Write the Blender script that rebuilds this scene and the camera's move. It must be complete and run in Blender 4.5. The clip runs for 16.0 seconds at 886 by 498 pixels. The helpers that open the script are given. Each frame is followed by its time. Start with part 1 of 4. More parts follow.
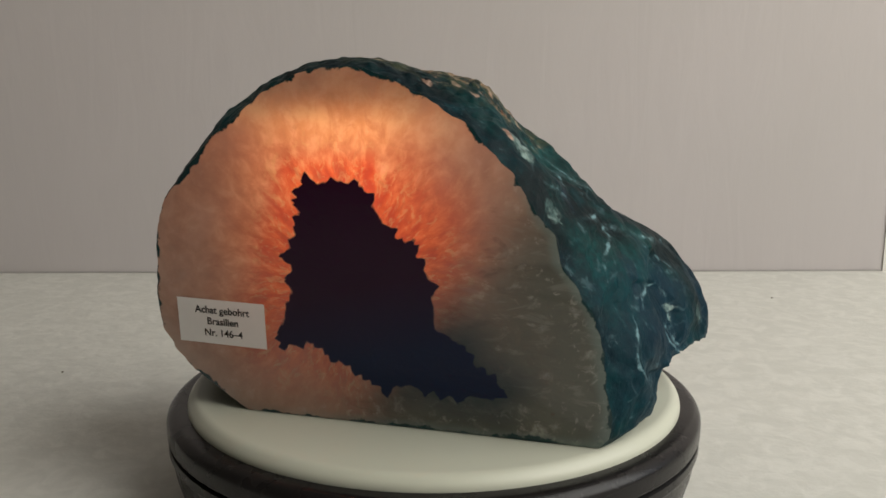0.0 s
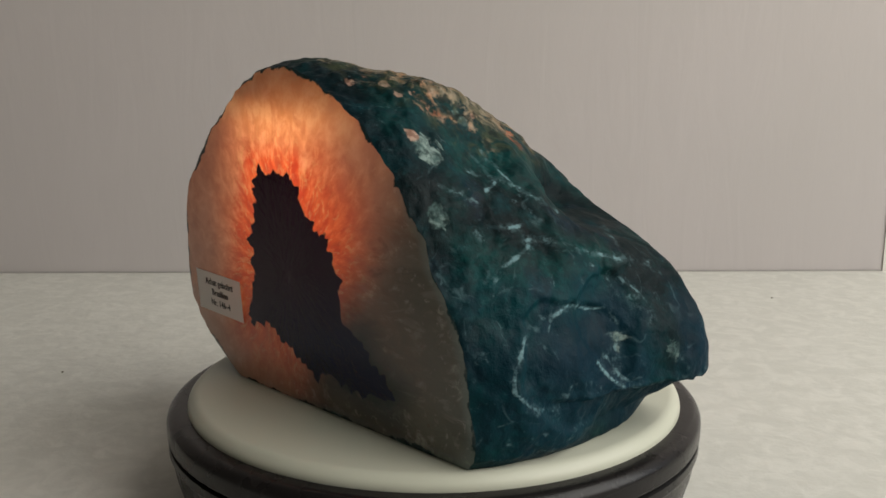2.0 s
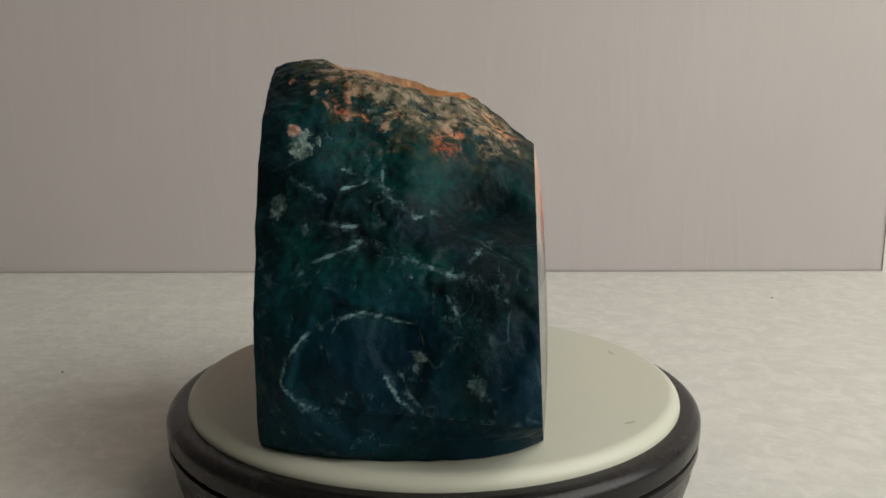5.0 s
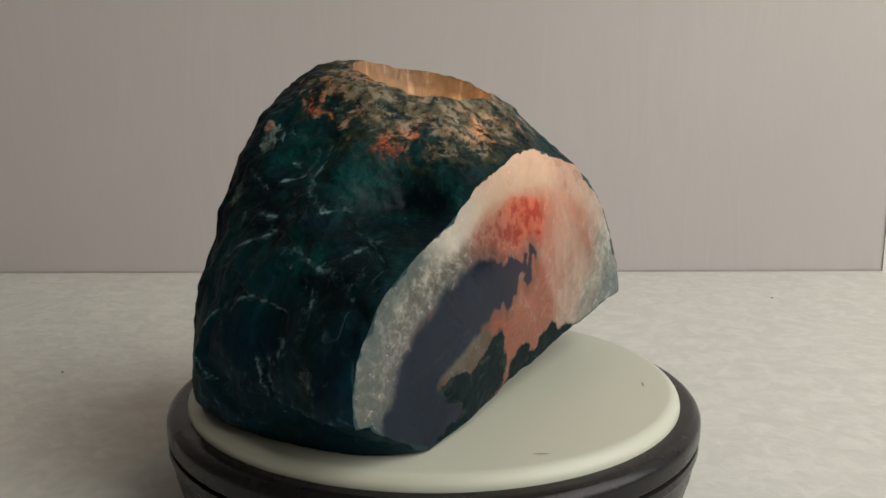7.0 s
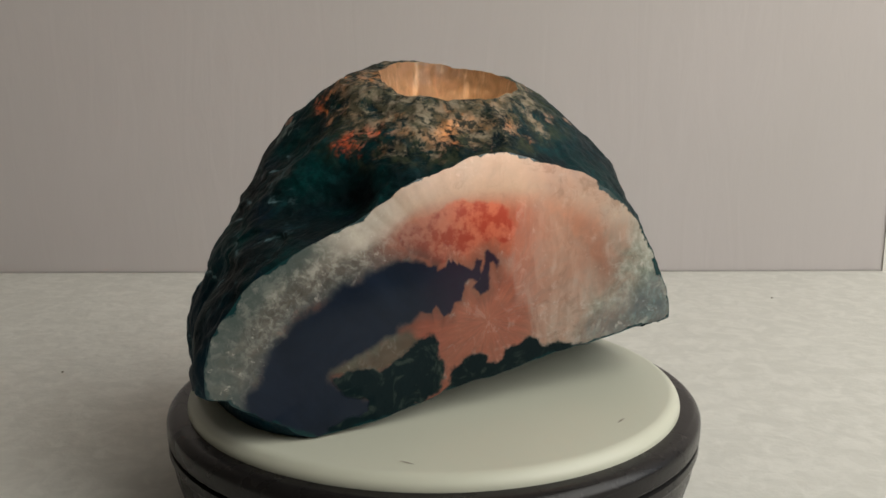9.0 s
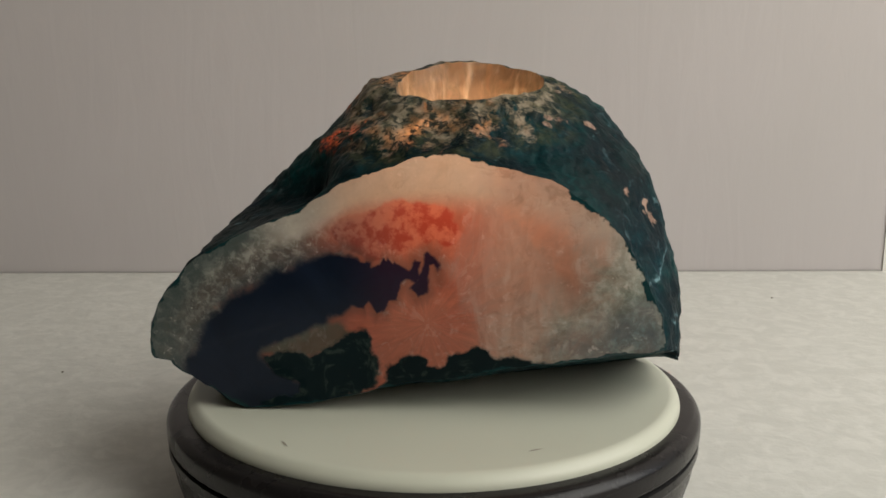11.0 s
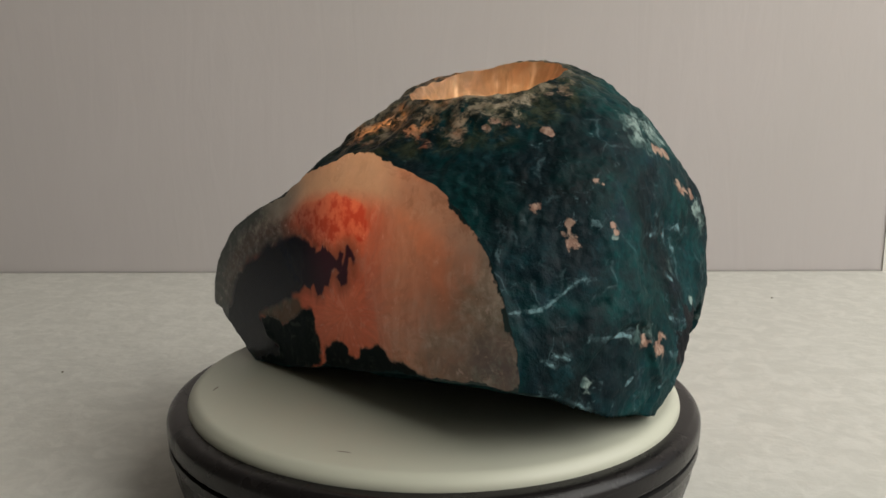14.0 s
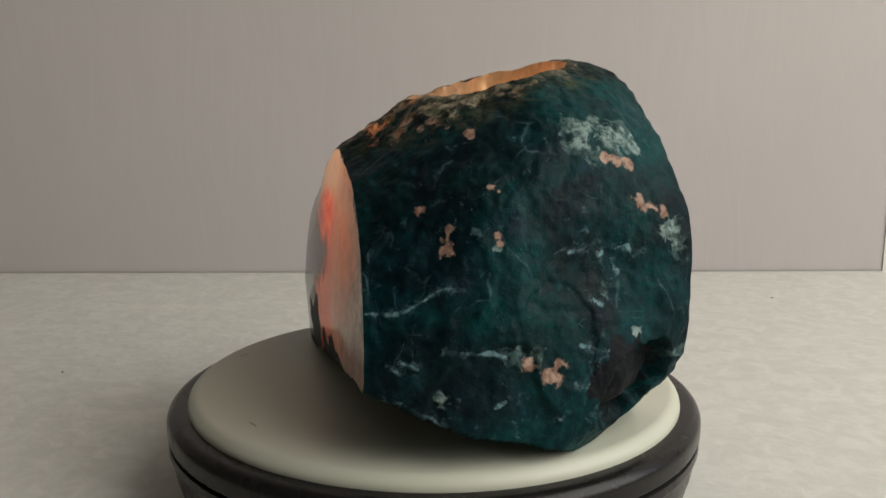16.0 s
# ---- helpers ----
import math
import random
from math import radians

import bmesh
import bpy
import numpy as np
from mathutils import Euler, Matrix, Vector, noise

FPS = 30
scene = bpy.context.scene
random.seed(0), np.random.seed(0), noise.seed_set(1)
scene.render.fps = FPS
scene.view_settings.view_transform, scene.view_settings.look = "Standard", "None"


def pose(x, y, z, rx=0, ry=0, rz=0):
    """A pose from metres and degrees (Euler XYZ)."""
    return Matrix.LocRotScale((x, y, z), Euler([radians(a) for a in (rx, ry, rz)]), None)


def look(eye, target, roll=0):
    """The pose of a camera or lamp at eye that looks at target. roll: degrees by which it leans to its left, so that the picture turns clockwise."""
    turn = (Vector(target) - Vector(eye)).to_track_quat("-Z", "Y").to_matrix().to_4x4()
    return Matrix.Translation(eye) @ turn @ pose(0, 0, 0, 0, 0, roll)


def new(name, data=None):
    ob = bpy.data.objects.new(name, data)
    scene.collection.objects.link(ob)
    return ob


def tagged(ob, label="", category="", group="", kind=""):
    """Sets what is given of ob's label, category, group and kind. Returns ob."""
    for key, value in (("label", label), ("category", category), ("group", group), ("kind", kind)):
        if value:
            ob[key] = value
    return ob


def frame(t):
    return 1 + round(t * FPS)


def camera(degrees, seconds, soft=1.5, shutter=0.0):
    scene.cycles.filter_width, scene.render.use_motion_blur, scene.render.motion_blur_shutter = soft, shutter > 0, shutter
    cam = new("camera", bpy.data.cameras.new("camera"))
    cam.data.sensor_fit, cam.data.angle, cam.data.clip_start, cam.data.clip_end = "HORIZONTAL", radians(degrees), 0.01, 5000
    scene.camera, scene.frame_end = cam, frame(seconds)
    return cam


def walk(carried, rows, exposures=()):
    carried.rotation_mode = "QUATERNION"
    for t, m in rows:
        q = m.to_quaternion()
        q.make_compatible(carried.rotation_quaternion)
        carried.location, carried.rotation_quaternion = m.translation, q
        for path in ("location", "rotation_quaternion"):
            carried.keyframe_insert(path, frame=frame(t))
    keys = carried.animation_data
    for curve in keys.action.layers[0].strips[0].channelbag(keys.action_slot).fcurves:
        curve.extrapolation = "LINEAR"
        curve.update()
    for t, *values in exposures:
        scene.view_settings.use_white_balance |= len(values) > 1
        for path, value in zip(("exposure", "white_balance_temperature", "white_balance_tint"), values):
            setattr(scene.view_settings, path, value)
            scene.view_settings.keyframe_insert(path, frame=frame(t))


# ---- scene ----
# Camera: stands still, a little above the stone's top.
cam = camera(51.32, 16.0, soft=1.6)
EYE = Vector((0.0032, -0.343, 0.1153))
VIEW = look(EYE, EYE + Vector((0, math.cos(radians(10.8)), -math.sin(radians(10.8)))), 0.16)
walk(cam, [(0, VIEW), (16, VIEW)])

# World and window light
world = bpy.data.worlds.new("sky")
scene.world = world
world.use_nodes = True
wn = world.node_tree
sky = wn.nodes.new("ShaderNodeTexSky")
sky.sky_type, sky.sun_disc = "NISHITA", False
sky.sun_elevation, sky.sun_rotation = radians(30), radians(120)
wn.links.new(sky.outputs[0], wn.nodes["Background"].inputs[0])
wn.nodes["Background"].inputs[1].default_value = 0.08
WINDOW_POWER = 13.5
lamp = bpy.data.lights.new("window_light", "AREA")
lamp.shape, lamp.size, lamp.size_y, lamp.energy = "RECTANGLE", 1.15, 0.95, WINDOW_POWER
lamp.color = (0.99, 0.972, 0.90)
wl = new("window_light", lamp)
wl.matrix_world = look((0.82, -0.38, 0.72), (0.0, 0.0, 0.02))

MM = 0.001
SPIN = -14.62          # degrees a second
TABLE_Z = -0.04
BULB_POWER = 60.0
BORE = Vector((-0.0174, -0.0090, 0.0))
BORE_R = 0.0278
BULB = Vector((-0.0125, -0.0085, 0.0925))


# ---- materials ----
class Mat:
    """A node material with short ways to add nodes."""

    def __init__(self, name):
        self.m = bpy.data.materials.new(name)
        self.m.use_nodes = True
        self.t = self.m.node_tree
        self.bsdf = self.t.nodes["Principled BSDF"]
        self.out = self.t.nodes["Material Output"]
        self.co = self.t.nodes.new("ShaderNodeTexCoord").outputs["Object"]

    def put(self, socket, value):
        if hasattr(value, "is_output"):
            self.t.links.new(value, socket)
        elif isinstance(value, tuple) and len(value) == 3 and socket.type == "RGBA":
            socket.default_value = (*value, 1)
        elif socket.type == "RGBA":
            socket.default_value = (value, value, value, 1)
        else:
            socket.default_value = value

    def node(self, kind, out=0, **ins):
        n = self.t.nodes.new(kind)
        for k, v in ins.items():
            key = int(k[1:]) if k[0] == "i" and k[1:].isdigit() else k.replace("_", " ")
            self.put(n.inputs[key], v)
        return n.outputs[out]

    def noise(self, scale, detail=4.0, rough=0.55, distort=0.0, co=None):
        return self.node("ShaderNodeTexNoise", Vector=co or self.co, Scale=scale, Detail=detail, Roughness=rough, Distortion=distort)

    def noise_vec(self, scale, co=None):
        return self.node("ShaderNodeTexNoise", 1, Vector=co or self.co, Scale=scale, Detail=3.0)

    def voronoi(self, scale, feature="F1", co=None, out=0):
        n = self.t.nodes.new("ShaderNodeTexVoronoi")
        n.feature = feature
        self.put(n.inputs["Vector"], co or self.co)
        n.inputs["Scale"].default_value = scale
        return n.outputs[out]

    def ramp(self, fac, lo, hi, a=0.0, b=1.0):
        n = self.t.nodes.new("ShaderNodeMapRange")
        n.interpolation_type = "SMOOTHSTEP"
        for k, v in zip((0, 1, 2, 3, 4), (fac, lo, hi, a, b)):
            self.put(n.inputs[k], v)
        return n.outputs[0]

    def math(self, op, a, b=0.0):
        n = self.t.nodes.new("ShaderNodeMath")
        n.operation = op
        self.put(n.inputs[0], a)
        self.put(n.inputs[1], b)
        return n.outputs[0]

    def vmath(self, op, a, b):
        n = self.t.nodes.new("ShaderNodeVectorMath")
        n.operation = op
        self.put(n.inputs[0], a)
        self.put(n.inputs[1], b)
        return n.outputs[1] if op in ("DISTANCE", "LENGTH", "DOT_PRODUCT") else n.outputs[0]

    def mix(self, fac, a, b):
        n = self.t.nodes.new("ShaderNodeMix")
        n.data_type = "RGBA"
        self.put(n.inputs[0], fac)
        self.put(n.inputs[6], a)
        self.put(n.inputs[7], b)
        return n.outputs[2]

    def attr(self, name, out=2):
        n = self.t.nodes.new("ShaderNodeAttribute")
        n.attribute_name = name
        return n.outputs[out]

    def scaled(self, x, y, z):
        return self.vmath("MULTIPLY", self.co, (x, y, z))

    def bump(self, height, dist, strength=1.0):
        return self.node("ShaderNodeBump", Strength=strength, Distance=dist, Height=height)

    def base(self, colour, rough=0.5, metallic=0.0, normal=None, spec=0.5, coat=0.0):
        b = self.bsdf
        self.put(b.inputs["Base Color"], colour)
        self.put(b.inputs["Roughness"], rough)
        b.inputs["Metallic"].default_value = metallic
        self.put(b.inputs["Specular IOR Level"], spec)
        b.inputs["Coat Weight"].default_value = coat
        b.inputs["Coat Roughness"].default_value = 0.12
        if normal is not None:
            self.put(b.inputs["Normal"], normal)
        return self.m

    def let_through(self, colour, share):
        """Stone that lets light from inside out: part of the surface transmits diffusely."""
        tr = self.t.nodes.new("ShaderNodeBsdfTranslucent")
        self.put(tr.inputs[0], colour)
        mx = self.t.nodes.new("ShaderNodeMixShader")
        self.put(mx.inputs[0], share)
        self.t.links.new(self.bsdf.outputs[0], mx.inputs[1])
        self.t.links.new(tr.outputs[0], mx.inputs[2])
        self.t.links.new(mx.outputs[0], self.out.inputs[0])
        return self.m


def wall_material():
    k = Mat("wallpaper")
    strokes = k.noise(1.0, 4, 0.55, 1.6, co=k.scaled(46, 46, 9))
    fine = k.noise(1.0, 3, 0.6, 0.8, co=k.scaled(260, 260, 60))
    big = k.noise(3.0, 2)
    c = k.mix(strokes, (0.50, 0.46, 0.452), (0.545, 0.503, 0.493))
    c = k.mix(k.ramp(big, 0.35, 0.7), c, (0.495, 0.46, 0.445))
    h = k.math("ADD", strokes, k.math("MULTIPLY", fine, 0.15))
    return k.base(c, 0.85, normal=k.bump(h, 0.0012, 0.22), spec=0.2)


def table_material():
    k = Mat("white_textured_tabletop")
    grain = k.noise(170, 4, 0.6)
    blot = k.noise(75, 4, 0.6, 0.9)
    c = k.mix(k.ramp(blot, 0.35, 0.7), (0.645, 0.635, 0.58), (0.735, 0.722, 0.665))
    c = k.mix(k.math("MULTIPLY", k.ramp(grain, 0.5, 0.75), 0.25), c, (0.62, 0.59, 0.53))
    speck = k.ramp(k.voronoi(38), 0.03, 0.015, 0.0, 1.0)
    c = k.mix(k.math("MULTIPLY", speck, 0.25), c, (0.40, 0.33, 0.27))
    return k.base(c, 0.55, normal=k.bump(k.math("ADD", grain, k.math("MULTIPLY", blot, 0.5)), 0.0008, 0.55), spec=0.3)


def plain_material(name, a, b, rough=0.6, scale=30, bump=0.0004, spec=0.4, coat=0.0):
    k = Mat(name)
    n = k.noise(scale, 4)
    return k.base(k.mix(n, a, b), k.ramp(n, 0.2, 0.8, rough - 0.06, rough + 0.06), normal=k.bump(k.noise(scale * 8, 3), bump, 0.3), spec=spec, coat=coat)


def crust_material():
    """Dyed teal rind: dark, with pale fracture lines, and thin translucent spots round the bore."""
    k = Mat("teal_agate_rind")
    warp = k.vmath("ADD", k.co, k.vmath("MULTIPLY", k.vmath("SUBTRACT", k.noise_vec(38), (0.5, 0.5, 0.5)), (0.022, 0.022, 0.022)))
    big = k.noise(26, 5, 0.6, 0.6)
    mid = k.noise(90, 5, 0.65)
    fine = k.noise(420, 4, 0.6)
    c = k.mix(k.ramp(big, 0.38, 0.72), (0.0006, 0.0070, 0.0085), (0.0014, 0.054, 0.052))
    c = k.mix(k.math("MULTIPLY", k.ramp(mid, 0.52, 0.78), 0.55), c, (0.010, 0.060, 0.072))
    c = k.mix(k.math("MULTIPLY", k.ramp(k.noise(55, 4, 0.6, co=warp), 0.56, 0.75), 0.6), c, (0.003, 0.012, 0.030))
    c = k.mix(k.math("MULTIPLY", k.ramp(k.noise(33, 4, 0.6, 0.5), 0.52, 0.70), k.ramp(k.vmath("DOT_PRODUCT", k.co, (1.0, 0.0, 0.0)), 0.02, -0.04, 0.15, 0.7)), c, k.mix(k.ramp(mid, 0.4, 0.6), (0.0020, 0.0036, 0.0038), (0.0075, 0.0068, 0.0058)))
    c = k.mix(k.ramp(fine, 0.38, 0.62, 0.45, 0.0), c, (0.0012, 0.005, 0.007))
    c = k.mix(k.math("MULTIPLY", k.ramp(k.noise(620, 3, 0.6), 0.56, 0.72), 0.15), c, (0.02, 0.085, 0.09))
    c = k.mix(k.math("MULTIPLY", k.ramp(k.noise(21, 3, 0.5), 0.44, 0.62), k.ramp(k.vmath("DOT_PRODUCT", k.co, (1.0, 0.0, 0.0)), 0.03, 0.09, 0.15, 0.7)), c, (0.0012, 0.022, 0.042))
    # pale fracture lines, broken up
    vein = k.ramp(k.voronoi(30, "DISTANCE_TO_EDGE", warp), 0.017, 0.0)
    vein2 = k.ramp(k.voronoi(72, "DISTANCE_TO_EDGE", warp), 0.028, 0.0)
    gate = k.ramp(k.noise(44, 3, 0.6), 0.47, 0.60)
    gate2 = k.ramp(k.noise(60, 4, 0.6, co=warp), 0.51, 0.62)
    speck = k.ramp(k.noise(260, 4, 0.7, co=warp), 0.60, 0.72)
    lines = k.math("MULTIPLY", k.math("MAXIMUM", k.math("MULTIPLY", vein, gate), k.math("MULTIPLY", vein2, gate2)), 0.22)
    lines = k.math("MULTIPLY", lines, k.ramp(k.noise(170, 4, 0.7), 0.46, 0.60))
    lines = k.math("MAXIMUM", lines, k.math("MULTIPLY", speck, k.math("MULTIPLY", k.ramp(k.noise(40, 3), 0.48, 0.62), 0.45)))
    jitter = k.math("MULTIPLY", k.math("SUBTRACT", k.noise(170, 4, 0.7), 0.5), 0.0030)
    run = k.math("ADD", k.attr("vein"), jitter)
    crack = k.math("MULTIPLY", k.ramp(k.math("ABSOLUTE", run), 0.00085, 0.0002), k.ramp(k.noise(130, 4, 0.7), 0.42, 0.58, 0.08, 1.0))
    haze = k.math("MULTIPLY", k.ramp(run, 0.0026, 0.0), k.ramp(k.noise(260, 4, 0.75), 0.50, 0.66, 0.0, 0.42))
    lines = k.math("MAXIMUM", lines, k.math("MAXIMUM", crack, haze))
    c = k.mix(k.math("MULTIPLY", lines, 0.72), c, (0.20, 0.34, 0.37))
    # pale and pinkish scars
    wob = k.math("ADD", k.math("MULTIPLY", k.math("SUBTRACT", k.noise(130, 4, 0.6, 0.8), 0.5), 5.5), k.math("MULTIPLY", k.math("SUBTRACT", k.noise(330, 3, 0.6), 0.5), 2.8))
    pale = k.ramp(k.math("ADD", k.attr("pale"), wob), 0.10, 0.80)
    pink = k.ramp(k.math("ADD", k.attr("pink"), wob), 0.15, 0.85)
    c = k.mix(k.math("MULTIPLY", pale, k.ramp(fine, 0.36, 0.62, 0.2, 0.95)), c, k.mix(k.ramp(mid, 0.45, 0.6), (0.055, 0.10, 0.095), (0.24, 0.32, 0.295)))
    c = k.mix(k.math("MULTIPLY", pink, 0.85), c, k.mix(k.ramp(fine, 0.4, 0.6), (0.25, 0.145, 0.105), (0.42, 0.285, 0.215)))
    c = k.mix(k.ramp(k.math("ADD", k.attr("broken"), k.math("MULTIPLY", wob, 0.4)), 0.25, 0.4), c, (0.0060, 0.0075, 0.0095))
    # weathered skin about the bore
    near = k.attr("near_bore")
    crumb = k.noise(150, 5, 0.7, 0.4)
    thin = k.ramp(k.math("ADD", crumb, k.math("MULTIPLY", near, 0.30)), 0.66, 0.80)
    thin = k.math("MULTIPLY", thin, k.ramp(near, 0.1, 0.35))
    glint = k.math("MULTIPLY", thin, k.ramp(k.noise(42, 3, 0.5), 0.40, 0.56))
    lit_side = k.attr("glow_side")
    moss = k.math("MULTIPLY", k.ramp(k.noise(130, 4, 0.65, 0.5), 0.44, 0.62), k.ramp(near, 0.0, 0.3))
    c = k.mix(k.math("MULTIPLY", moss, 0.6), c, (0.055, 0.062, 0.030))
    c = k.mix(k.math("MULTIPLY", thin, 0.8), c, k.mix(k.ramp(k.noise(200, 3), 0.42, 0.6), (0.12, 0.105, 0.065), (0.32, 0.26, 0.18)))
    pit = k.math("MULTIPLY", k.ramp(k.noise(260, 4, 0.65), 0.49, 0.60), k.ramp(near, 0.1, 0.5))
    c = k.mix(k.math("MULTIPLY", pit, 0.85), c, (0.008, 0.016, 0.014))
    h = k.math("ADD", k.math("MULTIPLY", mid, 1.0), k.math("MULTIPLY", fine, 0.35))
    h = k.math("ADD", h, k.math("MULTIPLY", crumb, k.math("MULTIPLY", near, 1.6)))
    k.base(c, k.ramp(mid, 0.3, 0.7, 0.46, 0.66), normal=k.bump(h, 0.0016, 0.6), spec=0.10)
    # lamp glow placed by masks: amber at the bore, red farther out
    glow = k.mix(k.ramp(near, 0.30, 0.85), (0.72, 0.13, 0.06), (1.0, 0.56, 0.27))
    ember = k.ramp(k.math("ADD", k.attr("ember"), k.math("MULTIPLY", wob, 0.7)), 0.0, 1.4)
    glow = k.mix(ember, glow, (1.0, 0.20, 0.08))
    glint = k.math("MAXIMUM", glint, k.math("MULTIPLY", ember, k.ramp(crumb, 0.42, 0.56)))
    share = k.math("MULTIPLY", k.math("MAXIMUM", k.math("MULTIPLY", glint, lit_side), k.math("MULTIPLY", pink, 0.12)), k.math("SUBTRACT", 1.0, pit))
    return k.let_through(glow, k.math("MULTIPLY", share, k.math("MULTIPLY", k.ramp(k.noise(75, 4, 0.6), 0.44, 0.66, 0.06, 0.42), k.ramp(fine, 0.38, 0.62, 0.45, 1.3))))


def front_material():
    """Sawn and polished face: milky quartz round a dark core with a toothed edge."""
    k = Mat("polished_agate_front")
    fib_co = k.attr("fibre", 1)
    fib = k.noise(2.2, 5, 0.6, 0.3, co=fib_co)
    fine = k.noise(160, 5, 0.6)
    cloud = k.noise(34, 4, 0.6, 0.6)
    sd = k.attr("core")
    ins = k.ramp(sd, 0.00045, -0.00045)
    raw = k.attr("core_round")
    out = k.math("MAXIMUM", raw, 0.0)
    low = k.attr("low_right")
    edge = k.attr("edge")
    c = k.mix(k.ramp(cloud, 0.3, 0.7), (0.25, 0.16, 0.12), (0.34, 0.235, 0.18))
    c = k.mix(k.math("MULTIPLY", k.ramp(low, 0.12, 0.75), 0.92), c, (0.065, 0.078, 0.064))
    c = k.mix(k.math("MULTIPLY", k.ramp(fib, 0.55, 0.72), 0.35), c, (0.50, 0.47, 0.42))
    ripple = k.noise(1.0, 4, 0.65, 0.9, co=k.scaled(75, 75, 190))
    c = k.mix(k.math("MULTIPLY", k.ramp(ripple, 0.52, 0.66), k.ramp(low, 0.1, 0.5, 0.1, 0.3)), c, (0.24, 0.235, 0.20))
    c = k.mix(k.math("MULTIPLY", k.ramp(ripple, 0.48, 0.34), k.ramp(low, 0.1, 0.5, 0.1, 0.55)), c, (0.07, 0.07, 0.06))
    flake = k.math("MULTIPLY", k.ramp(k.noise(300, 3, 0.65, 0.6), 0.59, 0.70), k.ramp(k.attr("edge"), 0.70, 0.92))
    c = k.mix(k.math("MULTIPLY", flake, 0.22), c, (0.66, 0.60, 0.53))
    c = k.mix(k.math("MULTIPLY", k.ramp(edge, 0.93, 1.0), 0.5), c, (0.16, 0.22, 0.20))
    # lamp glow at the crown put into a paler base colour
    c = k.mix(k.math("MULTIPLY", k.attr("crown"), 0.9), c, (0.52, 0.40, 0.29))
    c = k.mix(k.math("MULTIPLY", k.ramp(out, 0.012, 0.034), k.ramp(low, 0.0, 0.5, 0.7, 0.0)), c, k.mix(k.ramp(cloud, 0.35, 0.65), (0.33, 0.235, 0.19), (0.44, 0.345, 0.29)))
    blur = k.math("MULTIPLY", k.ramp(raw, 0.016, -0.002), k.ramp(low, 0.25, 0.6))
    c = k.mix(k.math("MULTIPLY", blur, 0.9), c, (0.012, 0.022, 0.028))
    spot = k.ramp(k.voronoi(95), 0.10, 0.05)
    c = k.mix(k.math("MULTIPLY", spot, k.math("MULTIPLY", k.ramp(cloud, 0.55, 0.7), 0.7)), c, (0.08, 0.05, 0.035))
    dark = k.mix(k.attr("core_low"), (0.017, 0.0040, 0.019), (0.0010, 0.0085, 0.034))
    c = k.mix(ins, c, dark)
    ragged = k.ramp(k.math("ADD", k.attr("edge"), k.math("MULTIPLY", k.math("SUBTRACT", k.noise(95, 5, 0.65), 0.5), 0.17)), 0.988, 1.0)
    c = k.mix(ragged, c, (0.006, 0.030, 0.032))
    h = k.math("ADD", k.math("ADD", k.math("MULTIPLY", fine, 0.4), fib), k.math("MULTIPLY", ripple, 1.2))
    k.base(c, k.ramp(ins, 0.0, 1.0, 0.16, 0.12), normal=k.bump(h, 0.0005, 0.25), spec=k.ramp(ins, 0.0, 1.0, 0.5, 0.22))
    # lamp glow graded into the translucent colour: red by the core, amber outside
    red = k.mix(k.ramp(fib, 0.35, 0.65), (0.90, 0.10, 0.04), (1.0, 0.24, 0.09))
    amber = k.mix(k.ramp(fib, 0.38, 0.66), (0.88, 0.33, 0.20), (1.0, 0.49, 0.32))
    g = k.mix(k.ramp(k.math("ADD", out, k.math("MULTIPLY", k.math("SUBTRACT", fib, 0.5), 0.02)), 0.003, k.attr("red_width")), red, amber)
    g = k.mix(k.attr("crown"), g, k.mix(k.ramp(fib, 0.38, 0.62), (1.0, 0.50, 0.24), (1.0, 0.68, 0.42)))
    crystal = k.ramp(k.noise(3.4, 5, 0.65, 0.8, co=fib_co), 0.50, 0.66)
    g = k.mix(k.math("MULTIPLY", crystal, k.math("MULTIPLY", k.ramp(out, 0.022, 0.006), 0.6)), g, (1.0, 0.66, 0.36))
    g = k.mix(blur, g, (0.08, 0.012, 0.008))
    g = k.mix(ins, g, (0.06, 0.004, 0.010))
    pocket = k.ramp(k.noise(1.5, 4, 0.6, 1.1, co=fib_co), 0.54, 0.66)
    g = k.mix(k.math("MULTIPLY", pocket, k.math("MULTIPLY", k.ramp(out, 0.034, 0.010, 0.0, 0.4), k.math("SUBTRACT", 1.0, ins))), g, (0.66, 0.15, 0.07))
    # glow falloff painted as translucency: strongest at core and crown, weaker outward
    glow_falloff = k.math("ADD", k.ramp(out, 0.003, 0.034, 0.74, 0.27), k.math("MULTIPLY", k.attr("crown"), 0.2))
    share = k.math("MULTIPLY", k.math("MULTIPLY", glow_falloff, k.math("MULTIPLY", k.ramp(low, 0.08, 0.62, 1.0, 0.10), k.attr("foot"))), k.ramp(fib, 0.25, 0.7, 0.7, 1.0))
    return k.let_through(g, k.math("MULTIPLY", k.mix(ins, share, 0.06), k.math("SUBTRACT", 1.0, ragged)))


